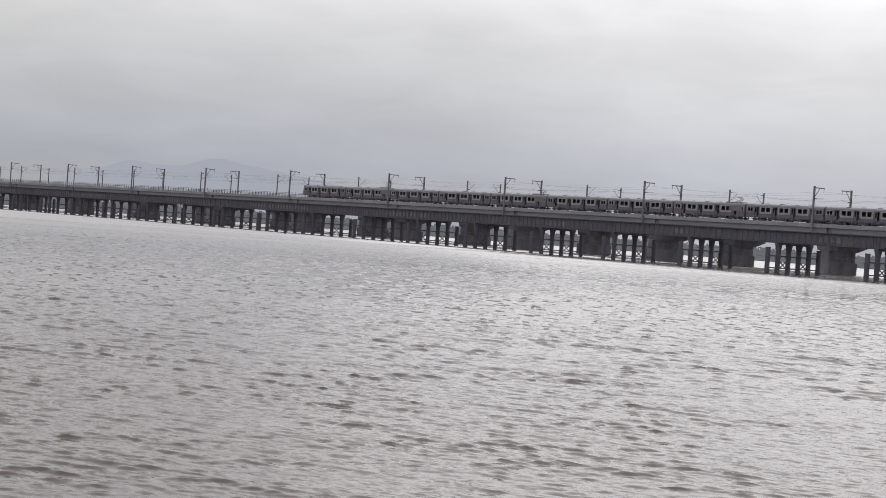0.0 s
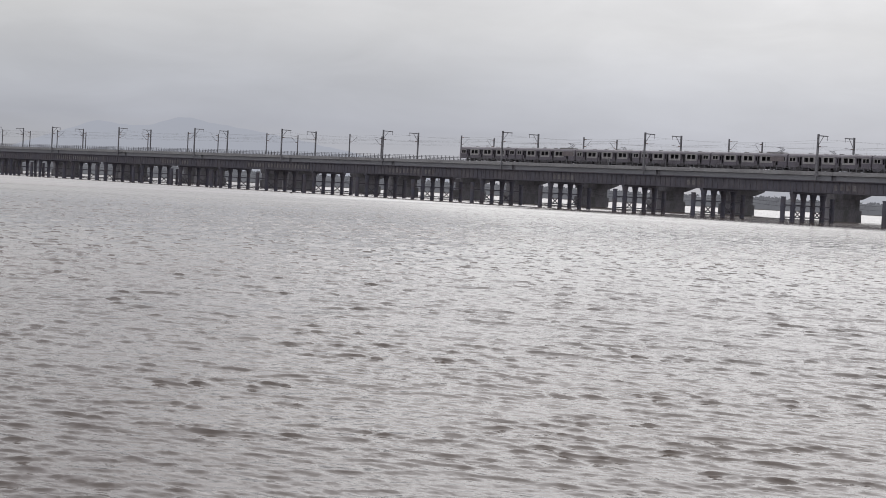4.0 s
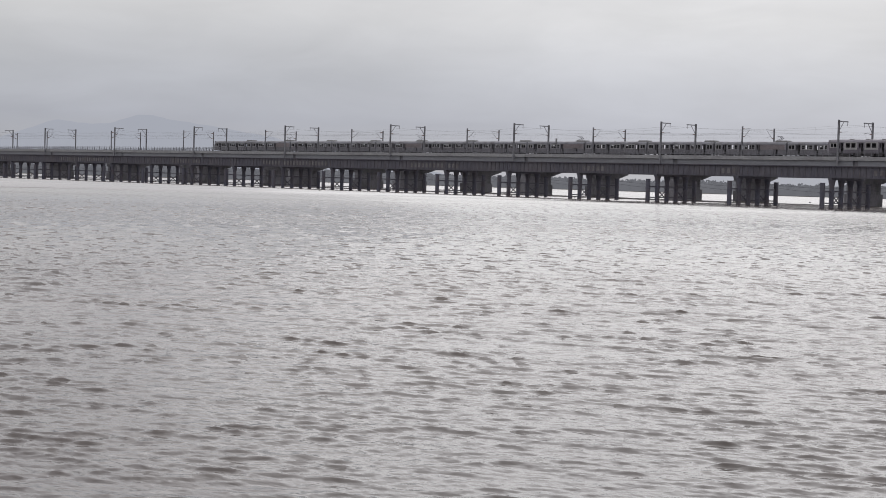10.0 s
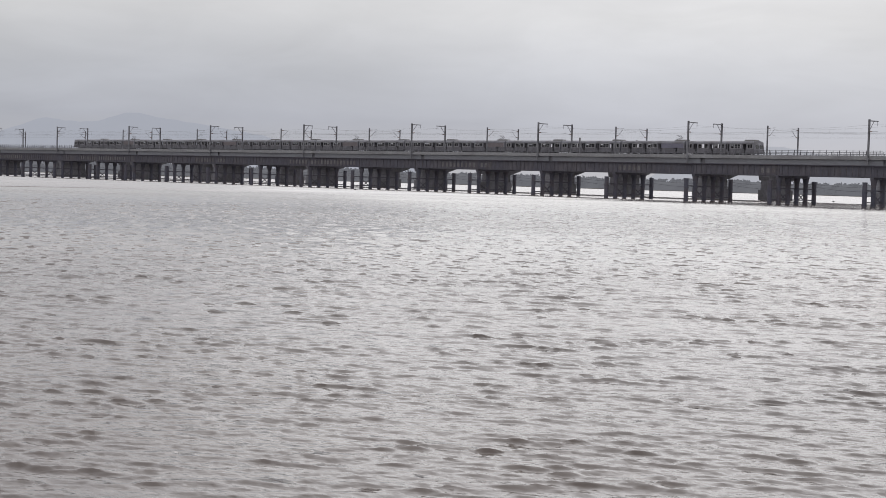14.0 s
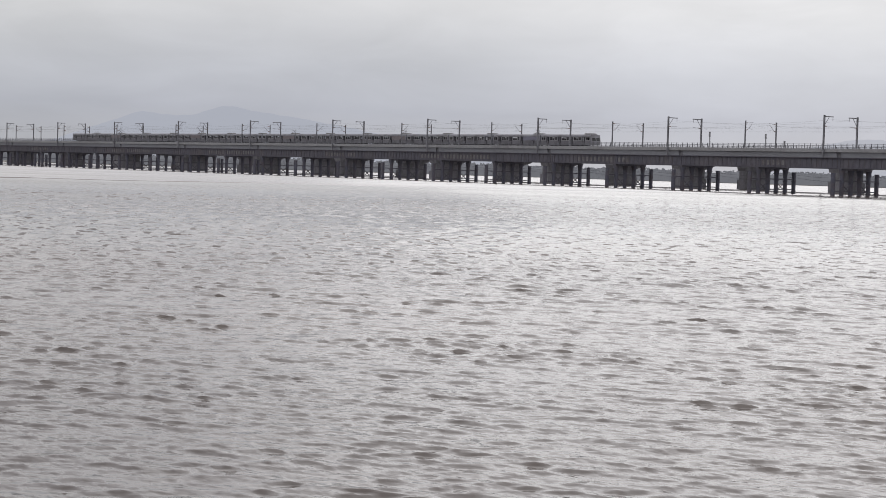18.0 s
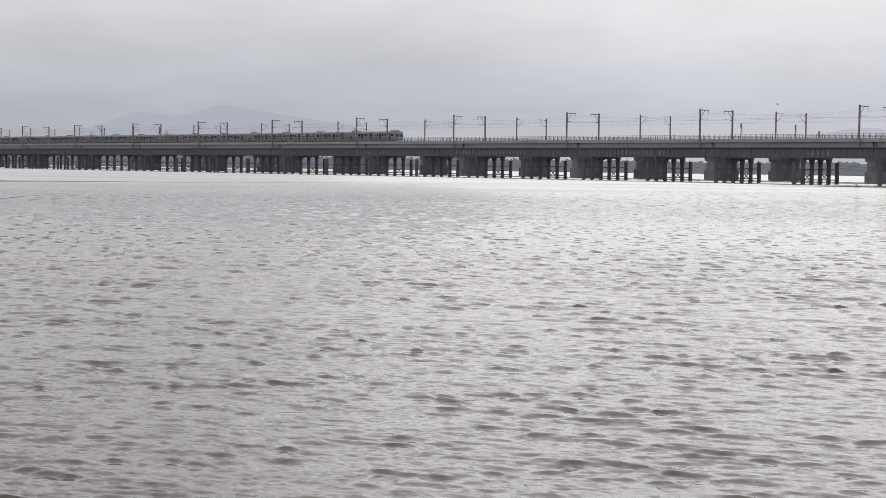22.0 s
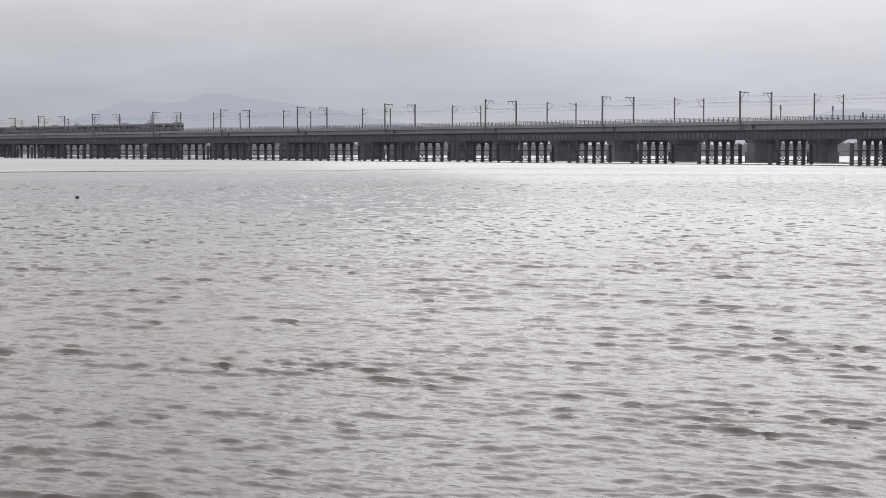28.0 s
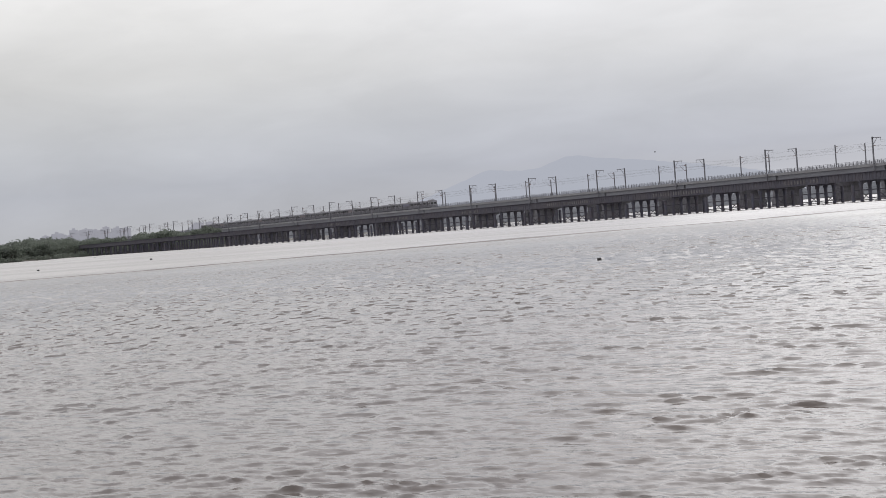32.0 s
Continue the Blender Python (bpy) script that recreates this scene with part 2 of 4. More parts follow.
MUD = material("wet_mudbank", (0.12, 0.105, 0.085), 0.6, vary=0.3, scale=0.2, stain_amount=0.5, bump=0.1)
LEAF = material("mangrove_leaves", (0.205, 0.232, 0.195), 0.8, vary=0.25, scale=0.4, stain=(0.175, 0.188, 0.172), stain_amount=0.6, bump=0, island=0.18)
leaf_nodes, leaf_links = LEAF.node_tree.nodes, LEAF.node_tree.links
leaf_glow, leaf_mix = leaf_nodes.new("ShaderNodeBsdfTranslucent"), leaf_nodes.new("ShaderNodeMixShader")
leaf_glow.inputs["Color"].default_value = (0.24, 0.27, 0.22, 1)
leaf_mix.inputs[0].default_value = 0.45
leaf_links.new(leaf_nodes["Principled BSDF"].outputs[0], leaf_mix.inputs[1])
leaf_links.new(leaf_glow.outputs[0], leaf_mix.inputs[2])
leaf_links.new(leaf_mix.outputs[0], leaf_nodes["Material Output"].inputs["Surface"])
BARK = material("bark", (0.13, 0.10, 0.08), 0.9, vary=0.3, scale=3.0)
FLOAT_M = material("weathered_black_float", (0.03, 0.028, 0.028), 0.6, vary=0.2, scale=4.0, bump=0.005)


def haze_glow_material(name, colour, glow):
    """A plain backdrop surface for the far distance, its haze painted in as emission."""
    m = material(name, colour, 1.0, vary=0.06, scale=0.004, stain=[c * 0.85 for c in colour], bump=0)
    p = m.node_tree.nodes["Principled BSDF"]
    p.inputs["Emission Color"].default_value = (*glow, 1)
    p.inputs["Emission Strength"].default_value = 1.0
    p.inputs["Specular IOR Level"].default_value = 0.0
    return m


# the second colour is the glow that paints distance haze onto each
HILLS = haze_glow_material("hills_haze_glow", (0.03, 0.033, 0.036), (0.364, 0.381, 0.436))
HILLS_FAR = haze_glow_material("faint_hills_haze_glow", (0.03, 0.03, 0.03), (0.415, 0.427, 0.475))
LEAF_FAR = haze_glow_material("mangroves_haze_glow", (0.085, 0.088, 0.090), (0.112, 0.115, 0.130))
TOWERS = haze_glow_material("towers_haze_glow", (0.10, 0.10, 0.10), (0.250, 0.252, 0.290))


def water_material():
    """Silty water: its finest ripples are the roughness of the surface, the larger ones tilt the normal, the waves are in the mesh."""
    m = bpy.data.materials.new("silty_creek_water")
    m.use_nodes = True
    nt = m.node_tree
    N, L = nt.nodes.new, nt.links.new
    p = nt.nodes["Principled BSDF"]
    p.inputs["IOR"].default_value = 1.33
    co = N("ShaderNodeTexCoord")

    def ranged(source, lo, hi, a, b, smooth=False):
        r = N("ShaderNodeMapRange")
        r.interpolation_type = "SMOOTHSTEP" if smooth else "LINEAR"
        r.inputs["From Min"].default_value, r.inputs["From Max"].default_value = lo, hi
        r.inputs["To Min"].default_value, r.inputs["To Max"].default_value = a, b
        L(source, r.inputs["Value"])
        return r.outputs[0]

    def times(a, b):
        r = N("ShaderNodeMath")
        r.operation = "MULTIPLY"
        L(a, r.inputs[0])
        if isinstance(b, float):
            r.inputs[1].default_value = b
        else:
            L(b, r.inputs[1])
        return r.outputs[0]

    def tilted(normal, push, by):
        sc, ad = N("ShaderNodeVectorMath"), N("ShaderNodeVectorMath")
        sc.operation, ad.operation = "SCALE", "ADD"
        L(push, sc.inputs[0])
        L(by, sc.inputs["Scale"])
        L(normal, ad.inputs[0])
        L(sc.outputs[0], ad.inputs[1])
        return ad.outputs[0]

    def patches(rot, across, along, detail=2.0, distortion=0.0):
        mp = N("ShaderNodeMapping")
        mp.vector_type = "TEXTURE"
        mp.inputs["Rotation"].default_value = (0, 0, radians(rot))
        mp.inputs["Scale"].default_value = (across, along, 1)
        L(co.outputs["Object"], mp.inputs["Vector"])
        n = N("ShaderNodeTexNoise")
        n.inputs["Scale"].default_value, n.inputs["Detail"].default_value, n.inputs["Distortion"].default_value = 1.0, detail, distortion
        L(mp.outputs[0], n.inputs["Vector"])
        return n

    silt = patches(0, 20.0, 20.0, detail=4.0)
    ramp = N("ShaderNodeValToRGB")
    ramp.color_ramp.elements[0].position, ramp.color_ramp.elements[0].color = 0.35, SILT[0]
    ramp.color_ramp.elements[1].position, ramp.color_ramp.elements[1].color = 0.68, SILT[1]
    L(silt.outputs["Fac"], ramp.inputs[0])
    L(ramp.outputs[0], p.inputs["Base Color"])
    # the water lies calmer in the shelter of the bridges
    place = N("ShaderNodeSeparateXYZ")
    L(co.outputs["Object"], place.inputs[0])
    shelter = N("ShaderNodeMath")
    shelter.operation = "MAXIMUM"
    L(ranged(place.outputs["Y"], -112.0, -96.0, 1.0, 0.72, True), shelter.inputs[0])
    sides = N("ShaderNodeMath")
    sides.operation = "MAXIMUM"
    L(ranged(place.outputs["Y"], -62.0, -56.0, 0.0, 1.0, True), sides.inputs[0])
    L(ranged(place.outputs["X"], 60.0, 130.0, 1.0, 0.0, True), sides.inputs[1])
    L(sides.outputs[0], shelter.inputs[1])
    shelter = shelter.outputs[0]
    # ruffled and slick patches, drawn out along the tide
    wind = patches(-40, 30.0, 100.0, detail=4.0)
    amt = ranged(wind.outputs["Fac"], 0.36, 0.62, 0.55, 1.0)
    ruffled = ranged(wind.outputs["Fac"], 0.36, 0.62, ROUGH[0], ROUGH[1])
    view_depth = N("ShaderNodeVectorMath")
    view_depth.operation = "DOT_PRODUCT"
    view_depth.inputs[1].default_value = (VIEW_AXIS[0], VIEW_AXIS[1], 0)
    L(co.outputs["Object"], view_depth.inputs[0])
    out = view_depth.outputs["Value"]
    # roughness grows with distance from the camera's path, blurring far reflections
    L(times(times(ruffled, shelter), ranged(out, VIEW_AXIS[2] + 30, VIEW_AXIS[2] + 150, 1.0, 1.4)), p.inputs["Roughness"])
    geo = N("ShaderNodeNewGeometry")
    normal = geo.outputs["Normal"]
    face = N("ShaderNodeCombineXYZ")
    face.inputs[0].default_value, face.inputs[1].default_value = -VIEW_AXIS[0], -VIEW_AXIS[1]
    # small ripples, fading out with distance from the camera's path
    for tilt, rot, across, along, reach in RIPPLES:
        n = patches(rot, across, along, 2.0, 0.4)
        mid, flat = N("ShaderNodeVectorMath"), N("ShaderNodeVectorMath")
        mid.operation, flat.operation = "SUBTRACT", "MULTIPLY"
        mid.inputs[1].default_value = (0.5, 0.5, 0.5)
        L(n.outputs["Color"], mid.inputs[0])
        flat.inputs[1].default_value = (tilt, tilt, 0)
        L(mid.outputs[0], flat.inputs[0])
        normal = tilted(normal, flat.outputs[0], times(amt, ranged(out, VIEW_AXIS[2] + reach * 0.4, VIEW_AXIS[2] + reach, 1.0, 0.0)))
    # a line where the tide runs past the shallows: smooth bright water beyond it, easy water before it
    wob = patches(0, 22.0, 22.0, detail=3.0)
    rag = N("ShaderNodeMath")
    rag.operation = "MULTIPLY_ADD"
    rag.inputs[1].default_value = 26.0
    L(wob.outputs["Fac"], rag.inputs[0])
    L(place.outputs["X"], rag.inputs[2])
    line = times(ranged(rag.outputs[0], 114.0, 118.0, 0.0, 1.0, True), ranged(rag.outputs[0], 127.0, 120.0, 0.0, 1.0, True))
    # a tilt towards the camera darkens the line, a smaller one brightens the water beyond
    normal = tilted(normal, face.outputs[0], times(times(line, ranged(place.outputs["Y"], -170.0, -205.0, 0.3, 1.0)), TIDE_LINE))
    slack = ranged(rag.outputs[0], 110.0, 118.0, 1.0, 0.0, True)
    normal = tilted(normal, face.outputs[0], times(slack, SLACK))
    # wave fronts as patches stretched for the camera's view, calming past the edge of the current
    calm = times(times(ranged(rag.outputs[0], 122.0, 200.0, 0.3, 1.0), ranged(rag.outputs[0], 110.0, 118.0, 0.15, 1.0)), shelter)
    for tilt, rot, across, along, low, near, mid, far in FRONTS:
        n = patches(rot, across, along, 1.5, 0.3)
        fresh = times(times(amt, calm), times(ranged(out, VIEW_AXIS[2] + near, VIEW_AXIS[2] + mid, 0.0, 1.0), ranged(out, VIEW_AXIS[2] + mid, VIEW_AXIS[2] + far, 1.0, 0.0)))
        normal = tilted(normal, face.outputs[0], times(ranged(n.outputs["Fac"], low, low + 0.06, 0.0, tilt), fresh))
    # normals lean towards the camera, as far wave fronts show it more than their backs
    normal = tilted(normal, face.outputs[0], times(shelter, ranged(out, VIEW_AXIS[2] + 10, VIEW_AXIS[2] + 90, LEAN[0], LEAN[1])))
    normal = tilted(normal, face.outputs[0], times(shelter, ranged(out, VIEW_AXIS[2] + 80, VIEW_AXIS[2] + 190, 0.0, LEAN[2])))
    nn = N("ShaderNodeVectorMath")
    nn.operation = "NORMALIZE"
    L(normal, nn.inputs[0])
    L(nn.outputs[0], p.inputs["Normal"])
    return m


VIEW_AXIS = (-0.766, 0.643, -417.6)         # mean view direction of the camera, and where its path lies along it
SILT = ((0.143, 0.124, 0.115, 1), (0.184, 0.154, 0.136, 1))
ROUGH = (0.075, 0.12)
LEAN = (0.03, 0.0, 0.05)
TIDE_LINE, SLACK = 0.22, 0.045
# ripples: tilt, heading, size across and along the crest, and reach from the camera's path
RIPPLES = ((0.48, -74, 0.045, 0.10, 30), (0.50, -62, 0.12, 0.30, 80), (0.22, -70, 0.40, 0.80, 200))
# fronts: tilt, heading and size across and along (set for the camera's view), how rare they are, and how far from its
# path they begin, stand fullest and end
FRONTS = ((0.42, -28, 0.75, 0.40, 0.575, 22, 50, 110), (0.30, -33, 2.6, 0.7, 0.575, 50, 105, 300))
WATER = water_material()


# ---- mesh helpers ----
class Solid:
    """Collects boxes, bars and tubes into one mesh."""

    def __init__(self):
        self.v, self.f = [], []

    def add(self, pts, faces):
        n = len(self.v)
        self.v += [tuple(p) for p in pts]
        self.f += [[n + i for i in f] for f in faces]
        return self

    def box(self, x0, x1, y0, y1, z0, z1, c=0.0):
        """A block; c chamfers its upright edges."""
        if c <= 0:
            pts = [(x, y, z) for z in (z0, z1) for x, y in ((x0, y0), (x1, y0), (x1, y1), (x0, y1))]
            return self.add(pts, [(3, 2, 1, 0), (4, 5, 6, 7), (0, 1, 5, 4), (1, 2, 6, 5), (2, 3, 7, 6), (3, 0, 4, 7)])
        ring = [(x0 + c, y0), (x1 - c, y0), (x1, y0 + c), (x1, y1 - c), (x1 - c, y1), (x0 + c, y1), (x0, y1 - c), (x0, y0 + c)]
        return self.prism(ring, z0, z1)

    def prism(self, ring, z0, z1, top=None):
        n, top = len(ring), top or ring
        pts = [(x, y, z0) for x, y in ring] + [(x, y, z1) for x, y in top]
        return self.add(pts, [list(range(n))[::-1], list(range(n, 2 * n))] + [(i, (i + 1) % n, n + (i + 1) % n, n + i) for i in range(n)])

    def extrude_x(self, ring, x0, x1):
        """A ring of (y, z) drawn out along x."""
        n = len(ring)
        pts = [(x0, y, z) for y, z in ring] + [(x1, y, z) for y, z in ring]
        return self.add(pts, [list(range(n)), list(range(n, 2 * n))[::-1]] + [((i + 1) % n, i, n + i, n + (i + 1) % n) for i in range(n)])

    def tube(self, a, b, r, n=8, r2=None):
        a, b = Vector(a), Vector(b)
        d = (b - a).normalized()
        s = d.cross((0, 0, 1) if abs(d.z) < 0.9 else (1, 0, 0)).normalized()
        t = d.cross(s)
        r2 = r if r2 is None else r2
        ang = [2 * math.pi * i / n for i in range(n)]
        pts = [a + r * (math.cos(q) * s + math.sin(q) * t) for q in ang] + [b + r2 * (math.cos(q) * s + math.sin(q) * t) for q in ang]
        return self.add(pts, [list(range(n)), list(range(n, 2 * n))[::-1]] + [((i + 1) % n, i, n + i, n + (i + 1) % n) for i in range(n)])

    def mesh(self, name, mat):
        me = bpy.data.meshes.new(name)
        me.from_pydata(self.v, [], self.f)
        me.materials.append(mat)
        me.update()
        return me


def strung(p, r, n=5):
    """One tube along a run of points that lies in the plane of x and z."""
    s = Solid()
    pts = [(x, y + r * math.cos(2 * math.pi * i / n), z + r * math.sin(2 * math.pi * i / n)) for x, y, z in p for i in range(n)]
    return s.add(pts, [(k * n + i, k * n + (i + 1) % n, (k + 1) * n + (i + 1) % n, (k + 1) * n + i) for k in range(len(p) - 1) for i in range(n)])


def part(name, shape, mat, parent, label="", at=None):
    """Links a Solid or a ready mesh as one object under a thing or a part."""
    me = shape if isinstance(shape, bpy.types.Mesh) else shape.mesh(name, mat)
    ob = new(name, me)
    ob.parent = parent
    if at is not None:
        ob.location = at
    return tagged(ob, label)


def thing(name, at, label, category, group="", kind=""):
    ob = new(name)
    ob.location = at
    return tagged(ob, label, category, group, kind)


# ---- the plan, in metres: x along the bridges, y away across the creek, z up from the water ----
SPAN = 48.5
JOINT = 3.9                      # girder joints, past each pair of masts
A_Y, B_Y = 0.0, 24.95            # near line of masts on each bridge
B_X = 4.05                       # the second bridge's masts stand this much further along
RAIL = 10.20                     # rail level
BENT, BENT_X = 19.37, 78.63
PILE_Y = (-61.3, -58.65, -55.95, -53.3, -50.6, -47.95)
LEFT, RIGHT = -20, 16            # spans built on each side of the first mast


# ---- water: one sheet out to the horizon, waved in relief as far as waves can be told apart ----
WIND, SPREAD, CROSS = radians(-74), 0.26, 0.85    # the waves' heading, its spread, and the turn of the cross sea
STEEP, LEANING, PEAK = 0.039, 1.0, 0.22   # steepness of each train, how far crests lean over, how peaked they are


def make_water():
    """The creek in one sheet: three ever coarser waved strips along the boat's way, opening out to the horizon."""
    du, dv = np.array((-0.766, 0.643)), np.array((0.643, 0.766))
    o = np.array((300.0, -292.0))
    rng = np.random.default_rng(4)
    trains, gusts = [], []
    n = 60
    for i in range(n):
        lam = 0.09 * (1.5 / 0.09) ** (i / (n - 1))
        # every third train runs across the others, which breaks the crests into peaks
        ang = WIND + (CROSS if i % 3 == 1 else 0.0) + rng.normal(0, SPREAD if lam < 0.25 else 0.6 * SPREAD)
        amp = STEEP * min(1.0, (0.25 / lam) ** 1.25) * lam / (2 * math.pi) * rng.uniform(0.6, 1.4)
        trains.append((lam, math.cos(ang), math.sin(ang), amp, rng.uniform(0, 6.28)))
    for i in range(12):
        ang = rng.uniform(0, 6.28)
        gusts.append((2 * math.pi / rng.uniform(0.9, 6.0), math.cos(ang), math.sin(ang), rng.uniform(0, 6.28)))
    wx, wy = math.cos(WIND), math.sin(WIND)

    def surface(us, vs, step=0.05, core=(0.0, 0.0)):
        U, V = np.meshgrid(us, vs, indexing="ij")
        X, Y = o[0] + U * du[0] + V * dv[0], o[1] + U * du[1] + V * dv[1]
        if core[0] == core[1]:
            return np.stack([X, Y, np.zeros_like(X)], -1)
        Z, DX, DY, power = np.zeros_like(X), np.zeros_like(X), np.zeros_like(X), np.zeros_like(U[:, :1])
        for lam, cx, cy, amp, ph in trains:
            # longer waves stand taller with distance from the camera's path
            fade = amp * (1 + min(1.0, lam / 0.35) * np.clip((U[:, :1] - 14) / 30, 0, 0.4)) * np.clip((lam / (1.2 * np.maximum(step, 0.0033 * U[:, :1])) - 1), 0, 1)
            if fade.max() <= 0:
                continue
            arg = 2 * math.pi / lam * (cx * X + cy * Y) + ph
            Z += fade * np.cos(arg)
            s = fade * np.sin(arg)
            DX -= 1.1 * s * cx
            DY -= 1.1 * s * cy
            power += fade * fade / 2
        g = np.zeros_like(X)
        for k, cx, cy, ph in gusts:
            g += np.cos(k * (cx * X + cy * Y) + ph)
        gust = np.exp(0.2 * np.clip(g / math.sqrt(6), -2, 1.6) - 0.02)
        # crests stand up sharp over flat troughs, and lean over the way they run
        sd = np.sqrt(np.maximum(power, 1e-8))
        Z = sd * (np.exp(PEAK * np.clip(Z / sd, -3, 2.6)) - 1) / PEAK
        DX += LEANING * Z * wx
        DY += LEANING * Z * wy
        edge = np.clip((V - core[0]) / 8, 0, 1) * np.clip((core[1] - V) / 8, 0, 1) * np.clip((U - 7) / 1.5, 0, 1) * np.clip((190 - U) / 70, 0, 1) * np.interp(X, (92, 102, 115, 185), (0.15, 0.25, 0.5, 1.0)) * gust
        return np.stack([X + DX * edge, Y + DY * edge, Z * edge], -1)

    def rows(a, b, least, rate):
        us = [a]
        while us[-1] < b:
            us.append(us[-1] + max(least, rate * us[-1]))
        us[-1] = b
        return np.array(us)

    far_u = [190.0]
    while far_u[-1] < 5200:
        far_u.append(far_u[-1] * 1.12)
    zones = ((rows(7.0, 22.0, 0.034, 0.0036), 0.058, (-66.0, 31.0)), (rows(22.0, 60.0, 0.065, 0.0035), 0.105, (-85.0, 40.0)), (rows(60.0, 190.0, 0.1, 0.0046), 0.24, (-152.0, 78.0)), (np.array(far_u), 8.0, (-152.0, 78.0)))
    grids, cols = [], []
    for us, step, core in zones:
        inner = np.linspace(core[0], core[1], int((core[1] - core[0]) / step) + 1)
        wide = 2.0 * (1.25 ** np.arange(1, 31) - 1) / 0.25
        vs = np.concatenate([-5000.0 + 0 * wide[:1], core[0] - wide[::-1], inner, core[1] + wide, 5000.0 + 0 * wide[:1]])
        grids.append(surface(us, vs, step, core if step < 1 else (0.0, 0.0)))
        cols.append(vs)
    for a in range(3):
        for c in range(3):
            grids[a][-1, :, c] = np.interp(cols[a], cols[a + 1], grids[a + 1][0, :, c])
    behind = surface(np.array([-4800.0, -1500.0, -400.0, -60.0, 0.0, 7.0]), cols[3])
    pts, quads, n0 = [], [], 0
    for grid in (*grids, behind):
        a, b = grid.shape[:2]
        idx = n0 + np.arange(a * b).reshape(a, b)
        quads.append(np.stack([idx[:-1, 1:], idx[1:, 1:], idx[1:, :-1], idx[:-1, :-1]], -1).reshape(-1, 4))
        pts.append(grid.reshape(-1, 3))
        n0 += a * b
    pts, quads = np.concatenate(pts), np.concatenate(quads)
    me = bpy.data.meshes.new("water")
    me.vertices.add(len(pts))
    me.vertices.foreach_set("co", pts.ravel())
    me.loops.add(quads.size)
    me.loops.foreach_set("vertex_index", quads.ravel().astype(np.int32))
    me.polygons.add(len(quads))
    me.polygons.foreach_set("loop_start", np.arange(0, quads.size, 4, dtype=np.int32))
    me.polygons.foreach_set("use_smooth", np.ones(len(quads), bool))
    me.materials.append(WATER)
    me.update(calc_edges=True)
    return tagged(new("water", me), "rippled grey-brown silty creek water under overcast sky", "water", kind="structure")


water = make_water()


# ---- the old iron bridge on screw piles ----
# stretches, in spans from the first bent, where paler grey plates are set on the webs
PALE_WEBS = ((-22.4, -21.7), (-19.6, -18.6), (-16.4, -15.8), (-13.5, -12.2), (-10.45, -9.2), (-7.45, -6.8), (-5.4, -4.1), (-2.58, -1.76), (0.0, 0.35), (1.75, 2.05), (3.4, 3.65))


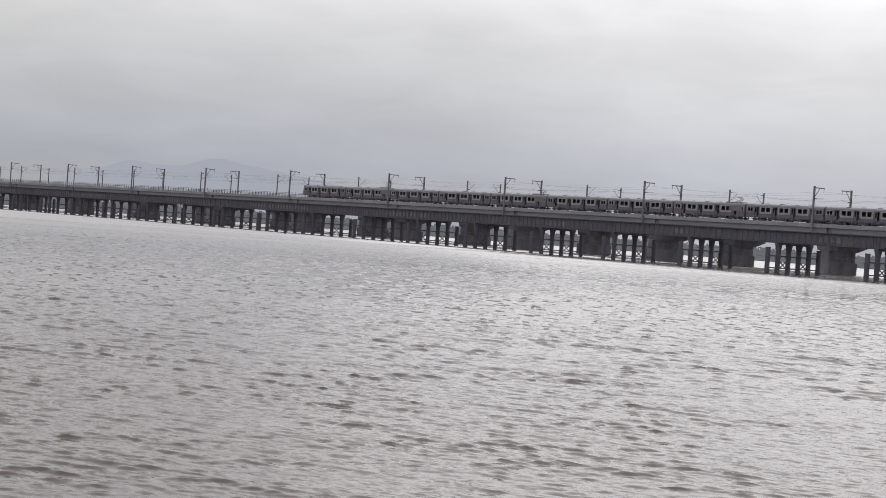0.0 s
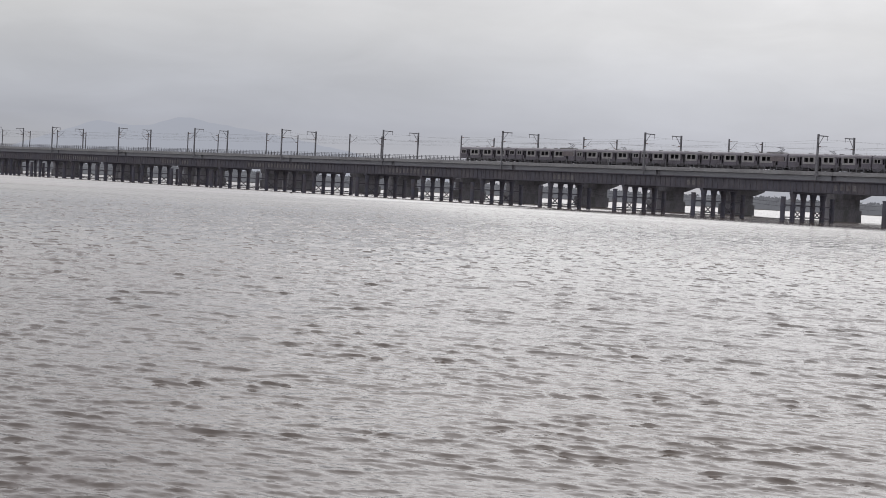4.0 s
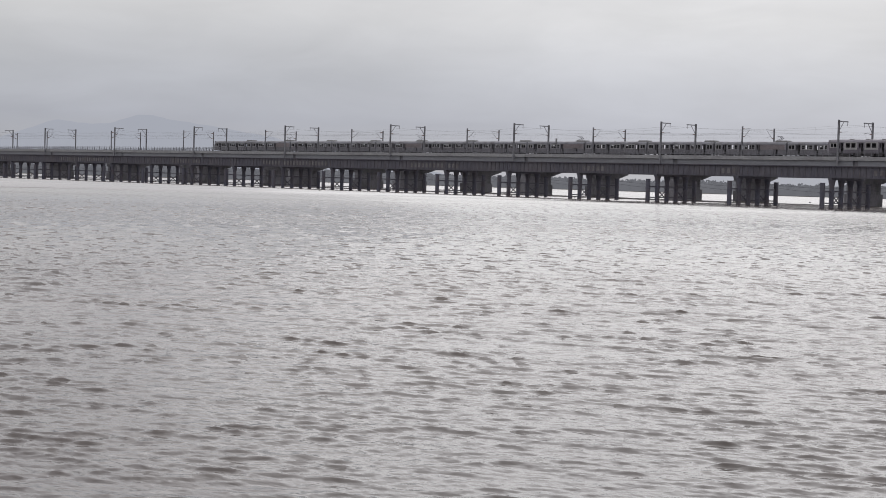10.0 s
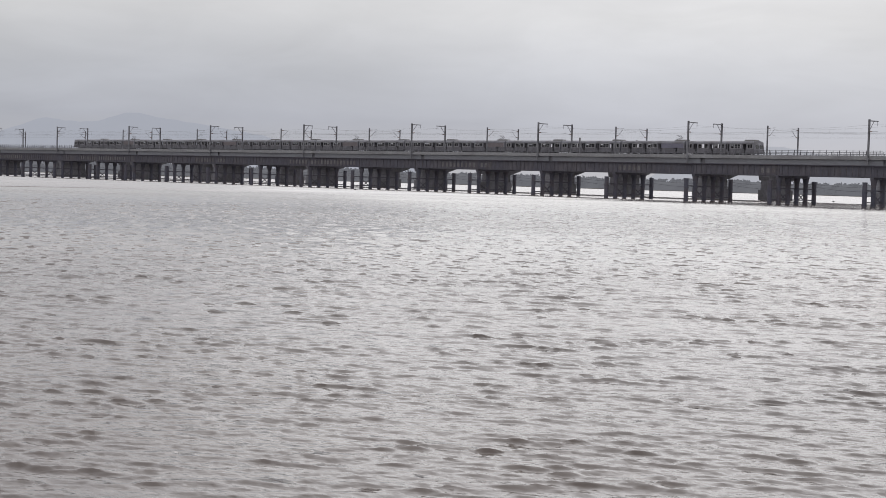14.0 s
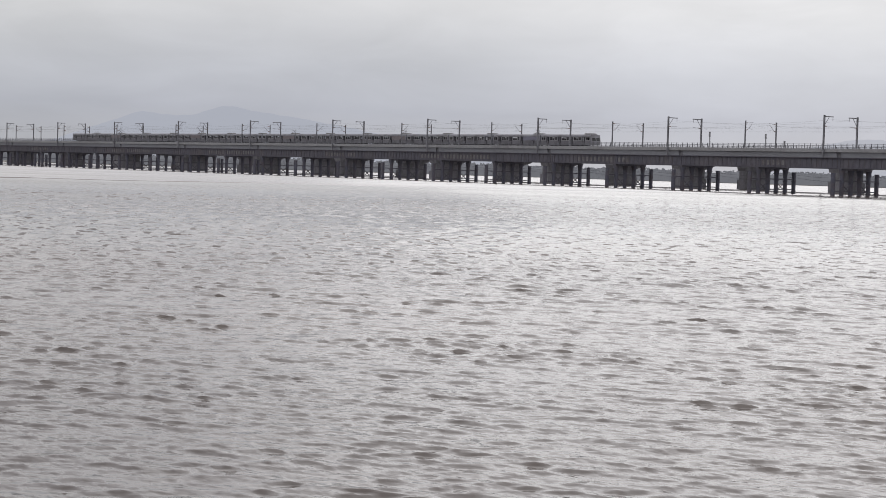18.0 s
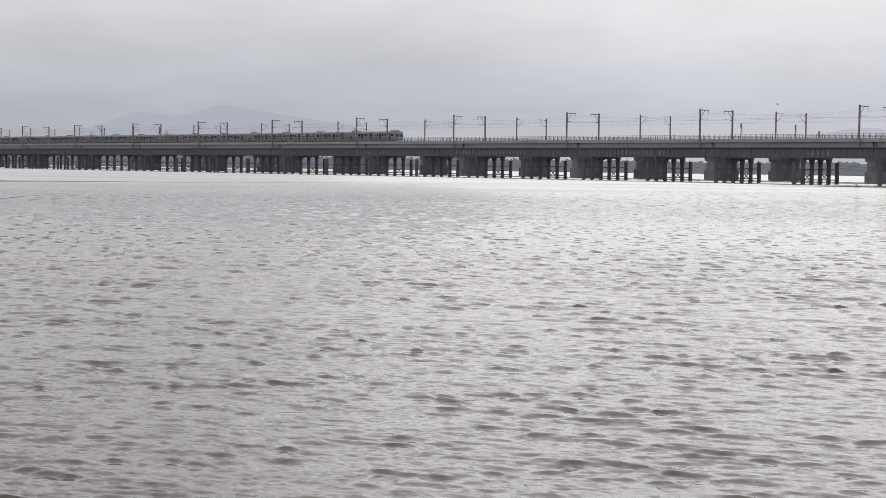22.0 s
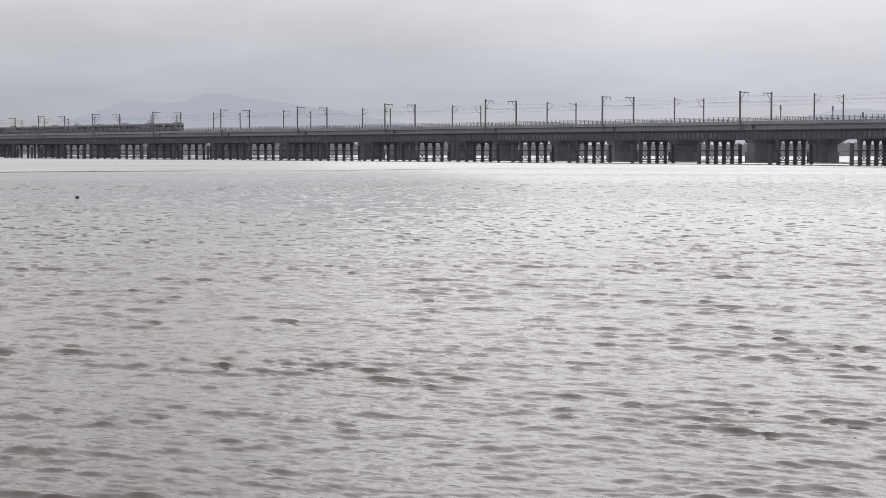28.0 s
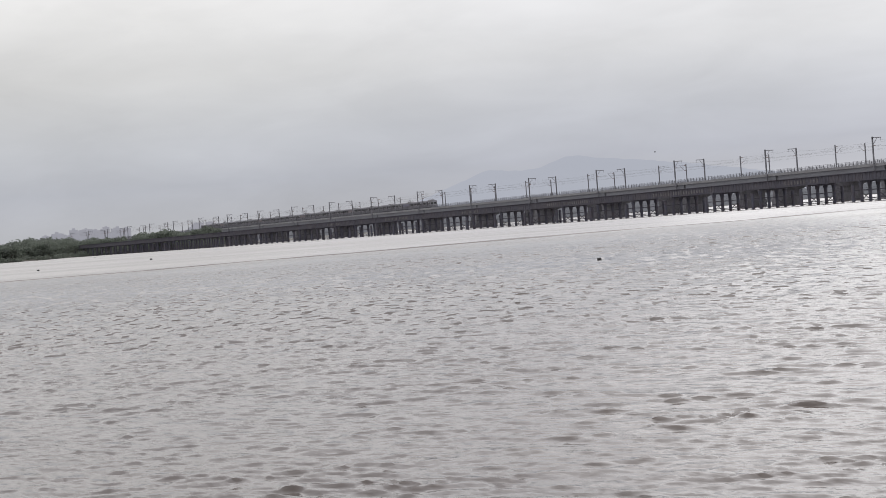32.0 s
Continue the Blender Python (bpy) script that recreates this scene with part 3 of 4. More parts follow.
def make_old_bridge():
    tall = Solid().tube((0, 0, -1.2), (0, 0, 4.2), 0.42, 12).tube((0, 0, 2.3), (0, 0, 2.5), 0.49, 12).tube((0, 0, 3.6), (0, 0, 4.62), 0.43, 12, 0.62).tube((0, 0, 0.25), (0, 0, 0.45), 0.49, 12).mesh("column", IRON)
    low = Solid().tube((0, 0, -1.2), (0, 0, 4.05), 0.41, 12).tube((0, 0, 2.3), (0, 0, 2.5), 0.47, 12).tube((0, 0, 3.97), (0, 0, 4.12), 0.45, 12).tube((0, 0, 0.25), (0, 0, 0.45), 0.48, 12).mesh("outer_column", IRON)
    w = PILE_Y[2] - PILE_Y[1]
    cross = [Solid().tube((0.14, 0, 0.45), (0.14, w, 2.3), 0.10, 6).mesh("cross_brace", BRACE), Solid().tube((-0.14, 0, 2.3), (-0.14, w, 0.45), 0.10, 6).mesh("cross_brace", BRACE)]
    strut = Solid().box(-0.10, 0.10, 0, w, -0.10, 0.10).mesh("strut", BRACE)
    beam = Solid().box(-0.35, 0.35, -58.65 - 0.7, -50.6 + 0.7, 4.62, 4.98, 0.06).mesh("cap_beam", RUST)
    proto = thing("pile_bent", (0, 0, 0), "corroded cast-iron pile bent with cross bracing standing in water", "bridge support", "old bridge bents")
    for i, y in enumerate(PILE_Y):
        part("outer_column" if i in (0, 5) else "column", low if i in (0, 5) else tall, IRON, proto, at=(0, y, 0))
    for i in range(5):
        for z in (0.72, 2.72):
            part("strut", strut, BRACE, proto, at=(0, PILE_Y[i], z))
    for i in (1, 3):
        for c in cross:
            part("cross_brace", c, BRACE, proto, at=(0, PILE_Y[i], 0))
    part("cap_beam", beam, RUST, proto)
    k0, k1 = -42, 15
    proto.matrix_basis = pose(BENT_X + BENT * k0, 0, 0)
    for k in range(k0 + 1, k1 + 1):
        copy_thing(proto, pose(BENT_X + BENT * k, 0, 0, 0, 0, random.uniform(-0.4, 0.4)))
    # plate-girder spans from bent to bent
    L = BENT - 0.10
    ring = [(-0.32, 0), (0.32, 0), (0.32, 0.07), (0.02, 0.07), (0.02, 1.83), (0.32, 1.83), (0.32, 1.9), (-0.32, 1.9), (-0.32, 1.83), (-0.02, 1.83), (-0.02, 0.07), (-0.32, 0.07)]
    gird = Solid().extrude_x(ring, 0, L).mesh("plate_girder", RUST)
    stiff = Solid().box(-0.05, 0.05, -0.10, -0.025, 0.12, 1.80).mesh("stiffener", RIB)
    web = Solid().add([(-0.24, 0, 0.45), (0.24, 0, 0.45), (0.32, 0, 0.60), (0.32, 0, 1.22), (0.20, 0, 1.38), (-0.20, 0, 1.38), (-0.32, 0, 1.22), (-0.32, 0, 0.60), (-0.24, 0.03, 0.45), (0.24, 0.03, 0.45), (0.32, 0.03, 0.60), (0.32, 0.03, 1.22), (0.20, 0.03, 1.38), (-0.20, 0.03, 1.38), (-0.32, 0.03, 1.22), (-0.32, 0.03, 0.60)], [list(range(8))] + [((i + 1) % 8, i, 8 + i, 8 + (i + 1) % 8) for i in range(8)]).mesh("web_plate", WEB)
    joined = Solid()
    for i in range(16):
        joined.box(0.55 + i * 1.21 - 0.06, 0.55 + i * 1.21 + 0.06, -0.10, -0.025, 0.12, 1.80)
    joined = joined.mesh("stiffener_run", RIB)
    cross_g = Solid()
    for i in range(9):
        cross_g.box(0.7 + i * 2.23, 0.95 + i * 2.23, -8.0, 0.0, 1.2, 1.62)
    cross_g = cross_g.mesh("cross_girder_run", RUST)
    kerb = Solid().box(0, L, -0.42, 0.30, 1.905, 2.03, 0.0).mesh("walkway_plank", IRON)
    for k in range(k0, k1):
        t = thing("girder_span", (BENT_X + BENT * k + 0.05, 0, 4.985), "rust-dark riveted plate-girder span resting on iron piles", "bridge span", "old bridge spans")
        for y in (-58.9, -54.9, -50.9):
            g = part("plate_girder", gird, RUST, t, at=(0, y, 0))
            if y == -58.9 and -14 <= k < 4:
                for i in range(16):
                    part("stiffener", stiff, RIB, g, at=(0.55 + i * 1.21, 0, 0))
            if y == -58.9 and k >= -24:
                for i in range(15):
                    where = k + (1.155 + i * 1.21) / BENT
                    if any(a <= where <= b for a, b in PALE_WEBS):
                        part("web_plate", web, WEB, g, at=(1.155 + i * 1.21, -0.065, 0))
            if y != -58.9 or not -14 <= k < 4:
                tagged(part("stiffener_run", joined, RIB, g), kind="stuff")
        tagged(part("cross_girder_run", cross_g, RUST, t, at=(0, -50.9, 0)), kind="stuff")
        part("walkway_plank", kerb, IRON, t, at=(0, -58.9, 0))
    # slack cables strung along the outer columns
    for k in range(k0, k1):
        c = thing("slack_cable", (BENT_X + BENT * k, PILE_Y[5], 0), "slack grey cables strung between the outer iron columns", "cable", "old bridge cables")
        for top, low in ((3.2, 2.55), (3.7, 3.25)):
            part("cable", strung([(BENT * q / 8, -0.46, low + (top - low) * (2 * q / 8 - 1) ** 2) for q in range(9)], 0.022), BRACE, c)


make_old_bridge()


# ---- the two railway bridges ----
def pier_shapes():
    foot = Solid().box(-1.6, 1.6, -1.1, 9.25, -1.5, 2.5, 0.4).mesh("footing", PIER)
    shaft = Solid().box(-1.25, 1.25, -0.55, 8.85, 2.5, 4.7, 0.3).mesh("shaft", PIER)
    cap = Solid()
    ring = [(-0.9, 7.25), (-0.9, 5.6), (-0.55, 4.7), (8.85, 4.7), (12.6, 5.8), (12.6, 7.25)]
    cap.extrude_x(ring, -1.5, 1.5)
    cap = cap.mesh("pier_cap", PIER)
    block = Solid().box(-0.55, 0.55, -0.75, 0.75, 7.25, 7.62, 0.1).mesh("bearing_block", PIER)
    wall = Solid().box(-0.52, 0.52, 1.12, 11.2, 7.27, 9.36).mesh("joint_wall", PIER)
    return foot, shaft, cap, block, wall


def span_shapes():
    L = SPAN - 1.3
    # two box girders with sloping webs under one deck
    ring = [(0.95, 0.0), (5.2, 0.0), (5.5, 1.72), (0.72, 1.72)]
    gird = Solid().extrude_x(ring, 0, L).mesh("box_girder", CONCRETE)
    slab = Solid().box(-0.65, SPAN - 0.7, 0.34, 12.1, 1.72, 2.10).mesh("deck_slab", DECK)
    kerb = Solid().box(-0.65, SPAN - 0.7, -0.15, 0.15, 1.74, 2.55).mesh("ballast_kerb", LEDGE)
    bed = Solid().extrude_x([(0.6, 2.1), (11.9, 2.1), (11.4, 2.34), (1.1, 2.34)], -0.65, SPAN - 0.7).mesh("ballast_bed", BALLAST)
    rail = Solid().extrude_x([(-0.07, 2.34), (0.07, 2.34), (0.07, 2.37), (0.02, 2.40), (0.02, 2.47), (0.036, 2.50), (0.036, 2.55), (-0.036, 2.55), (-0.036, 2.50), (-0.02, 2.47), (-0.02, 2.40), (-0.07, 2.37)], -0.68, SPAN - 0.7)
    return gird, slab, kerb, bed, rail.mesh("rail", RAILS)


def railing_shapes():
    post = Solid().box(-0.05, 0.05, -0.05, 0.05, 0, 1.16).mesh("post", RAILING)
    posts = Solid()
    for i in range(29):
        posts.box(0.7 + i * 1.66 - 0.05, 0.7 + i * 1.66 + 0.05, -0.05, 0.05, 0, 1.16)
    rail = Solid().tube((0, 0, 0), (SPAN - 0.6, 0, 0), 0.036, 6).mesh("handrail", RAILING)
    return post, posts.mesh("post_run", RAILING), rail


def make_bridge(y0, x0, first, last, near):
    foot, shaft, cap, block, wall = pier_shapes()
    gird, slab, kerb, bed, track = span_shapes()
    post, posts, rail = railing_shapes()
    g = "near railway bridge" if near else "far railway bridge"
    for i in range(first, last + 1):
        jx = x0 + JOINT * near + SPAN * i
        if jx > -760:
            p = thing("bridge_pier", (jx, y0, 0), "tide-stained concrete bridge pier standing in the creek", "bridge pier", g + " piers")
            part("footing", foot, PIER, p)
            part("shaft", shaft, PIER, p)
            part("pier_cap", cap, PIER, p, "flared concrete cap")
            part("joint_wall", wall, PIER, p)
            for y in (2.4, 9.7):
                for x in (-0.75, 0.75):
                    part("bearing_block", block, PIER, p, at=(x, y, 0)).scale = (0.8, 1, 1)
        s = thing("bridge_span", (jx + 0.65, y0, 7.65), "grey concrete box-girder railway bridge span", "bridge span", g + " spans")
        part("box_girder", gird, CONCRETE, s)
        part("box_girder", gird, CONCRETE, s, at=(0, 6.2, 0))
        part("deck_slab", slab, DECK, s)
        part("ballast_kerb", kerb, LEDGE, s, at=(0, 0.44, 0))
        part("ballast_kerb", kerb, LEDGE, s, at=(0, 12.0, 0))
        part("ballast_bed", bed, BALLAST, s)
        for y in (3.4, 9.0):
            for d in (-0.838, 0.838):
                part("rail", track, RAILS, s, at=(0, y + d, 0))
        for y in (0.44, 12.0):
            r = thing("bridge_railing", (jx + 0.02, y0 + y, 10.2), "thin grey steel handrail along the bridge edge", "railing", g + " railings")
            for z in (1.05, 0.62):
                part("handrail", rail, RAILING, r, at=(0, 0, z))
            if near and y < 1 and -7 <= i <= 4:
                for n in range(29):
                    part("post", post, RAILING, r, at=(0.7 + n * 1.66, 0, 0))
            else:
                tagged(part("post_run", posts, RAILING, r), kind="stuff")


make_bridge(A_Y, 0.0, LEFT, RIGHT, True)
make_bridge(B_Y, B_X, LEFT, RIGHT, False)


# ---- overhead line ----
def mast_shapes(heavy):
    """Parts of a mast whose arm points to +y; its foot at rail level less 0.2."""
    h = 7.72
    w = 0.17 if heavy else 0.14
    col = Solid().box(-w, w, -w, -w + 0.05, -2.75 if heavy else -0.2, h).box(-w, w, w - 0.05, w, -2.75 if heavy else -0.2, h).box(-0.03, 0.03, -w, w, -2.75 if heavy else -0.2, h)
    base = Solid().box(-0.3, 0.3, -0.25, 0.62, -0.25, 0.25)
    arm, stay, ins = Solid(), Solid(), Solid()
    if heavy:
        arm.box(-0.09, 0.09, 0.15, 3.3, h - 0.42, h - 0.2)
        arm.tube((0, 3.15, h - 0.42), (0, 3.15, h - 1.25), 0.05, 6)
        stay.tube((0, 0.15, h - 2.3), (0, 1.75, h - 0.42), 0.07, 6)
        ins.tube((0, 0.3, h - 2.55), (0, 1.0, h - 2.55), 0.10, 8)
        arm.tube((0, 1.0, h - 2.55), (0, 3.2, h - 2.4), 0.035, 6)
    else:
        arm.tube((0, 0.9, h - 0.55), (0, 3.1, h - 0.35), 0.04, 6)
        stay.tube((0, 0.9, h - 2.35), (0, 2.7, h - 0.75), 0.05, 6)
        ins.tube((0, 0.15, h - 0.6), (0, 0.95, h - 0.55), 0.09, 8)
        ins.tube((0, 0.15, h - 2.5), (0, 0.95, h - 2.33), 0.09, 8)
        arm.tube((0, 1.4, h - 1.95), (0, 3.2, h - 2.4), 0.03, 6)
    return col.mesh("post", STEEL), base.mesh("foot_bracket", STEEL), arm.mesh("cantilever", STEEL), stay.mesh("stay", STEEL), ins.mesh("insulator", INSUL)


def make_masts():
    for y0, x0, heavy, g in ((A_Y, 0.0, True, "near bridge masts"), (B_Y, B_X, False, "far bridge masts")):
        col, base, arm, stay, ins = mast_shapes(heavy)
        label = "steel overhead-line mast with cantilever beam on bridge edge" if heavy else "slim steel overhead-line mast with light cantilever"
        proto = thing("overhead_mast", (0, 0, 0), label, "mast", g)
        part("post", col, STEEL, proto)
        if heavy:
            for z in (-2.35, -0.65):
                part("foot_bracket", base, STEEL, proto, at=(0, 0, z))
        part("cantilever", arm, STEEL, proto)
        part("stay", stay, STEEL, proto)
        part("insulator", ins, INSUL, proto)
        first = True
        for i in range(LEFT, RIGHT + 1):
            for y, turn in ((y0 - 0.95 * heavy, 0), (y0 + 12.45 + 0.95 * heavy, 180)):
                m = pose(x0 + SPAN * i - (3.6 if not heavy and i == -2 else 0), y + (0.95 * heavy if turn == 0 else -0.95 * heavy), 10.2, 0, 0, turn)
                if first:
                    proto.matrix_basis, first = m, False
                else:
                    copy_thing(proto, m)


make_masts()


def make_wires():
    for y0, x0, name in ((A_Y, 0.0, "near"), (B_Y, B_X, "far")):
        for y, heavy in ((y0 + 3.15, 1), (y0 + 9.3, 1)):
            w = thing("overhead_wire", (x0, y, 0), "thin dark overhead contact and catenary wires", "overhead wire", name + " bridge wires")
            con, cat, dro = Solid(), Solid(), Solid()
            for i in range(LEFT, RIGHT):
                con.tube((SPAN * i, 0, 15.30), (SPAN * (i + 1), 0, 15.30), 0.009, 4)
                p = [(SPAN * (i + k / 6), 0, 16.95 - 4 * 0.85 * (k / 6) * (1 - k / 6)) for k in range(7)]
                for a, b in zip(p, p[1:]):
                    cat.tube(a, b, 0.010, 4)
                for q in p[1:-1]:
                    dro.tube((q[0], 0, 15.30), q, 0.008, 4)
            part("contact_wire", con, WIRE, w)
            part("catenary", cat, WIRE, w)
            tagged(part("dropper_run", dro, WIRE, w), kind="stuff")


make_wires()


# ---- the trains ----
CAR = 21.6
DOORS = (-7.6, -2.55, 2.55, 7.6)


def car_shapes(paint, skirt, frame_mat, panel_mat, drop, solid):
    """Meshes of one coach, its middle at the origin and the rail at z = 0; both sides open at doors and windows."""
    half, w, zf, zs, zt = 10.55, 1.83, 1.15, 2.02 - drop / 2, 3.05 - drop
    s = {}
    edges = [-half] + [e for d in DOORS for e in (d - 0.62, d + 0.62)] + [half]
    s["wall_spans"] = [((a + b) / 2, b - a) for a, b in zip(edges[::2], edges[1::2])]
    for i, (_, n) in enumerate(s["wall_spans"][:2]):
        s["lower_wall", i] = Solid().box(-n / 2, n / 2, -0.035, 0.035, zf - 0.22, zs).mesh("lower_wall", skirt)
    up = Solid()
    arc = [(y, z - drop) for y, z in ((-w, 3.05), (-w, 3.28), (-1.55, 3.58), (-0.8, 3.76), (0, 3.82), (0.8, 3.76), (1.55, 3.58), (w, 3.28), (w, 3.05))]
    up.extrude_x(arc, -half, half)
    for sd in (-1, 1):
        for a, b in zip(edges[::2], edges[1::2]):
            for x in (a, b - 0.28):
                up.box(x, x + 0.28, *sorted((sd * w, sd * (w - 0.07))), zs, zt)
    for x in (-half, half - 0.08):
        up.box(x, x + 0.08, -w + 0.075, w - 0.075, zf, zt)
    s["body"] = up.mesh("body", paint)
    s["floor"] = Solid().box(-half, half, -w + 0.08, w - 0.08, zf - 0.2, zf).mesh("floor", UNDER)
    win = Solid()
    gap = 5.05 - 1.24 - 0.56
    n = 2 if solid else 3
    for i in range(n + 1):
        x = -gap / 2 + i * (gap - 0.16) / n
        win.box(x, x + 0.16, -0.055, 0.02, zs, zt)
    sill, head = (0.04, 0.08) if solid else (0.14, 0.16)
    win.box(-gap / 2, gap / 2, -0.055, 0.02, zs, zs + sill).box(-gap / 2, gap / 2, -0.055, 0.02, zt - head, zt)
    for i in range(n):
        x = -gap / 2 + (i + 0.5) * (gap - 0.16) / n + 0.08
        if not solid:
            win.box(x - (gap - 0.16) / (2 * n) + 0.08, x + (gap - 0.16) / (2 * n) - 0.08, -0.02, 0.0, zs + 0.50, zs + 0.55)
    if solid:
        # a broad pale surround round each pair of windows
        win.box(-gap / 2, gap / 2, -0.065, -0.04, zs - 0.36, zs + 0.02).box(-gap / 2, gap / 2, -0.065, -0.05, zt - 0.08, zt + 0.12)
        for x0, x1 in ((-gap / 2, -gap / 2 + 0.42), (-0.16, 0.16), (gap / 2 - 0.42, gap / 2)):
            win.box(x0, x1, -0.065, -0.057, zs + 0.02, zt - 0.08)
    s["window_frame"] = win.mesh("window_frame", frame_mat)
    end = Solid()
    g2 = half - 7.6 - 0.62 - 0.56
    for x in (-g2 / 2, -0.08, g2 / 2 - 0.16):
        end.box(x, x + 0.16, -0.055, 0.02, zs, zt)
    end.box(-g2 / 2, g2 / 2, -0.055, 0.02, zs, zs + 0.14).box(-g2 / 2, g2 / 2, -0.055, 0.02, zt - 0.16, zt)
    s["end_window_frame"] = end.mesh("window_frame", frame_mat)
    leaf = Solid().box(-0.62, 0.0, -0.03, 0.02, zf, 2.0).box(-0.62, -0.5, -0.03, 0.02, 2.0, zt).box(-0.12, 0.0, -0.03, 0.02, 2.0, zt).box(-0.62, 0.0, -0.03, 0.02, zt - 0.15, zt)
    s["door"] = leaf.mesh("door", skirt)
    seats = Solid()
    for a, b in ((-10.2, -8.5), (-6.7, -3.5), (-1.6, 1.6), (3.5, 6.7), (8.5, 10.2)):
        for x in np.arange(a + 0.4, b, 1.05):
            seats.box(x - 0.06, x + 0.06, -1.7, -0.35, zf, 2.25).box(x - 0.06, x + 0.06, 0.35, 1.7, zf, 2.25)
            seats.box(x - 0.45, x + 0.45, -1.7, -0.35, zf + 0.38, zf + 0.46).box(x - 0.45, x + 0.45, 0.35, 1.7, zf + 0.38, zf + 0.46)
        seats.box(a - 0.02, a + 0.04, -1.7, -0.3, zf, 2.95).box(b - 0.04, b + 0.02, 0.3, 1.7, zf, 2.95)
    # centre partition added to block light through the coach, so windows look dark
    if solid:
        seats.box(-10.3, 10.3, -0.05, 0.05, zf, zt - 0.05)
    else:
        for a, b in ((-10.2, -7.2), (-6.2, -3.6), (-1.5, 2.2), (3.4, 5.0), (5.9, 9.6)):
            seats.box(a, b, -0.05, 0.05, zf, zt - 0.05)
    s["seating"] = seats.mesh("seating", UNDER)
    s["boxes"] = [Solid().box(a, b, -1.45, 1.45, z, 0.94, 0.06).mesh("equipment_box", UNDER) for a, b, z in ((-4.6, -2.6, 0.45), (-2.2, 0.4, 0.35), (0.9, 2.6, 0.5), (3.0, 4.8, 0.4))]
    bog = Solid()
    for sd in (-1, 1):
        bog.box(-1.9, 1.9, *sorted((sd * 1.0, sd * 1.15)), 0.42, 0.72, 0.02)
        for x in (-1.4, 1.4):
            bog.tube((x, sd * 0.80, 0.46), (x, sd * 0.93, 0.46), 0.46, 14)
    for x in (-1.4, 1.4):
        bog.tube((x, -0.8, 0.46), (x, 0.8, 0.46), 0.08, 8)
    bog.box(-0.4, 0.4, -1.0, 1.0, 0.5, 0.9)
    s["bogie"] = bog.mesh("bogie", UNDER)
    unit = Solid().prism([(-1.6, -1.0), (1.6, -1.0), (1.6, 1.0), (-1.6, 1.0)], 3.70, 4.08, [(-1.45, -0.85), (1.45, -0.85), (1.45, 0.85), (-1.45, 0.85)])
    s["roof_unit"] = unit.mesh("roof_unit", ROOF)
    s["vent"] = Solid().box(-0.45, 0.45, -0.3, 0.3, 3.76, 3.93, 0.05).mesh("vent", ROOF)
    pan = Solid().box(-1.2, 1.2, -0.8, 0.8, 3.92, 3.99, 0.05)
    s["arms"] = [Solid().tube((-1.0, y, 3.95), (0.75, y * 0.6, 4.62), 0.07, 6).tube((0.75, y * 0.6, 4.62), (-0.35, y, 5.08), 0.06, 6).mesh("pantograph_arm", STEEL) for y in (-0.55, 0.55)]
    s["strip"] = Solid().tube((0, -0.95, 5.10), (0, 0.95, 5.10), 0.05, 6).mesh("contact_strip", STEEL)
    for x in (-1.0, 1.0):
        for y in (-0.7, 0.7):
            pan.tube((x, y, 3.72), (x, y, 3.92), 0.08, 6)
    s["pantograph"] = pan.mesh("pantograph_base", STEEL)
    s["bellows"] = Solid().box(-0.24, 0.24, -1.2, 1.2, 1.2, 3.3).mesh("gangway", UNDER)
    nose = Solid()
    # driving cab: raked face above the waist, pointing to +x
    side = [(0.0, 0.95), (0.38, 0.95), (0.48, 1.6), (0.46, 2.1), (0.26, 3.2), (0.10, 3.62 - drop), (0.0, 3.68 - drop)]
    m = len(side)
    pts = [(x, -1.80, z) for x, z in side] + [(x, 1.80, z) for x, z in side]
    nose.add(pts, [list(range(m)), list(range(m, 2 * m))[::-1]] + [((i + 1) % m, i, m + i, m + (i + 1) % m) for i in range(m)])
    s["cab"] = nose.mesh("cab", paint)
    wind = Solid()
    for a, b in ((-1.5, -0.15), (0.15, 1.5)):
        wind.add([(0.435, a, 2.18), (0.435, b, 2.18), (0.28, b, 3.06), (0.28, a, 3.06), (0.475, a, 2.20), (0.475, b, 2.20), (0.32, b, 3.08), (0.32, a, 3.08)], [(3, 2, 1, 0), (4, 5, 6, 7), (0, 1, 5, 4), (1, 2, 6, 5), (2, 3, 7, 6), (3, 0, 4, 7)])
    s["windscreen"] = wind.mesh("windscreen", GLASS_DARK)
    s["last_panel"] = Solid().box(-1.9, 1.9, -0.012, 0.03, zs + 0.02, zt - 0.01).mesh("panel", PANEL_B)
    s["panel"] = Solid().box(-1.9, 1.9, -0.012, 0.03, zs + 0.02, zt - 0.01).mesh("panel", panel_mat)
    return s


GLASS_DARK = material("dark_glass", (0.02, 0.022, 0.025), 0.08, vary=0.05, bump=0)


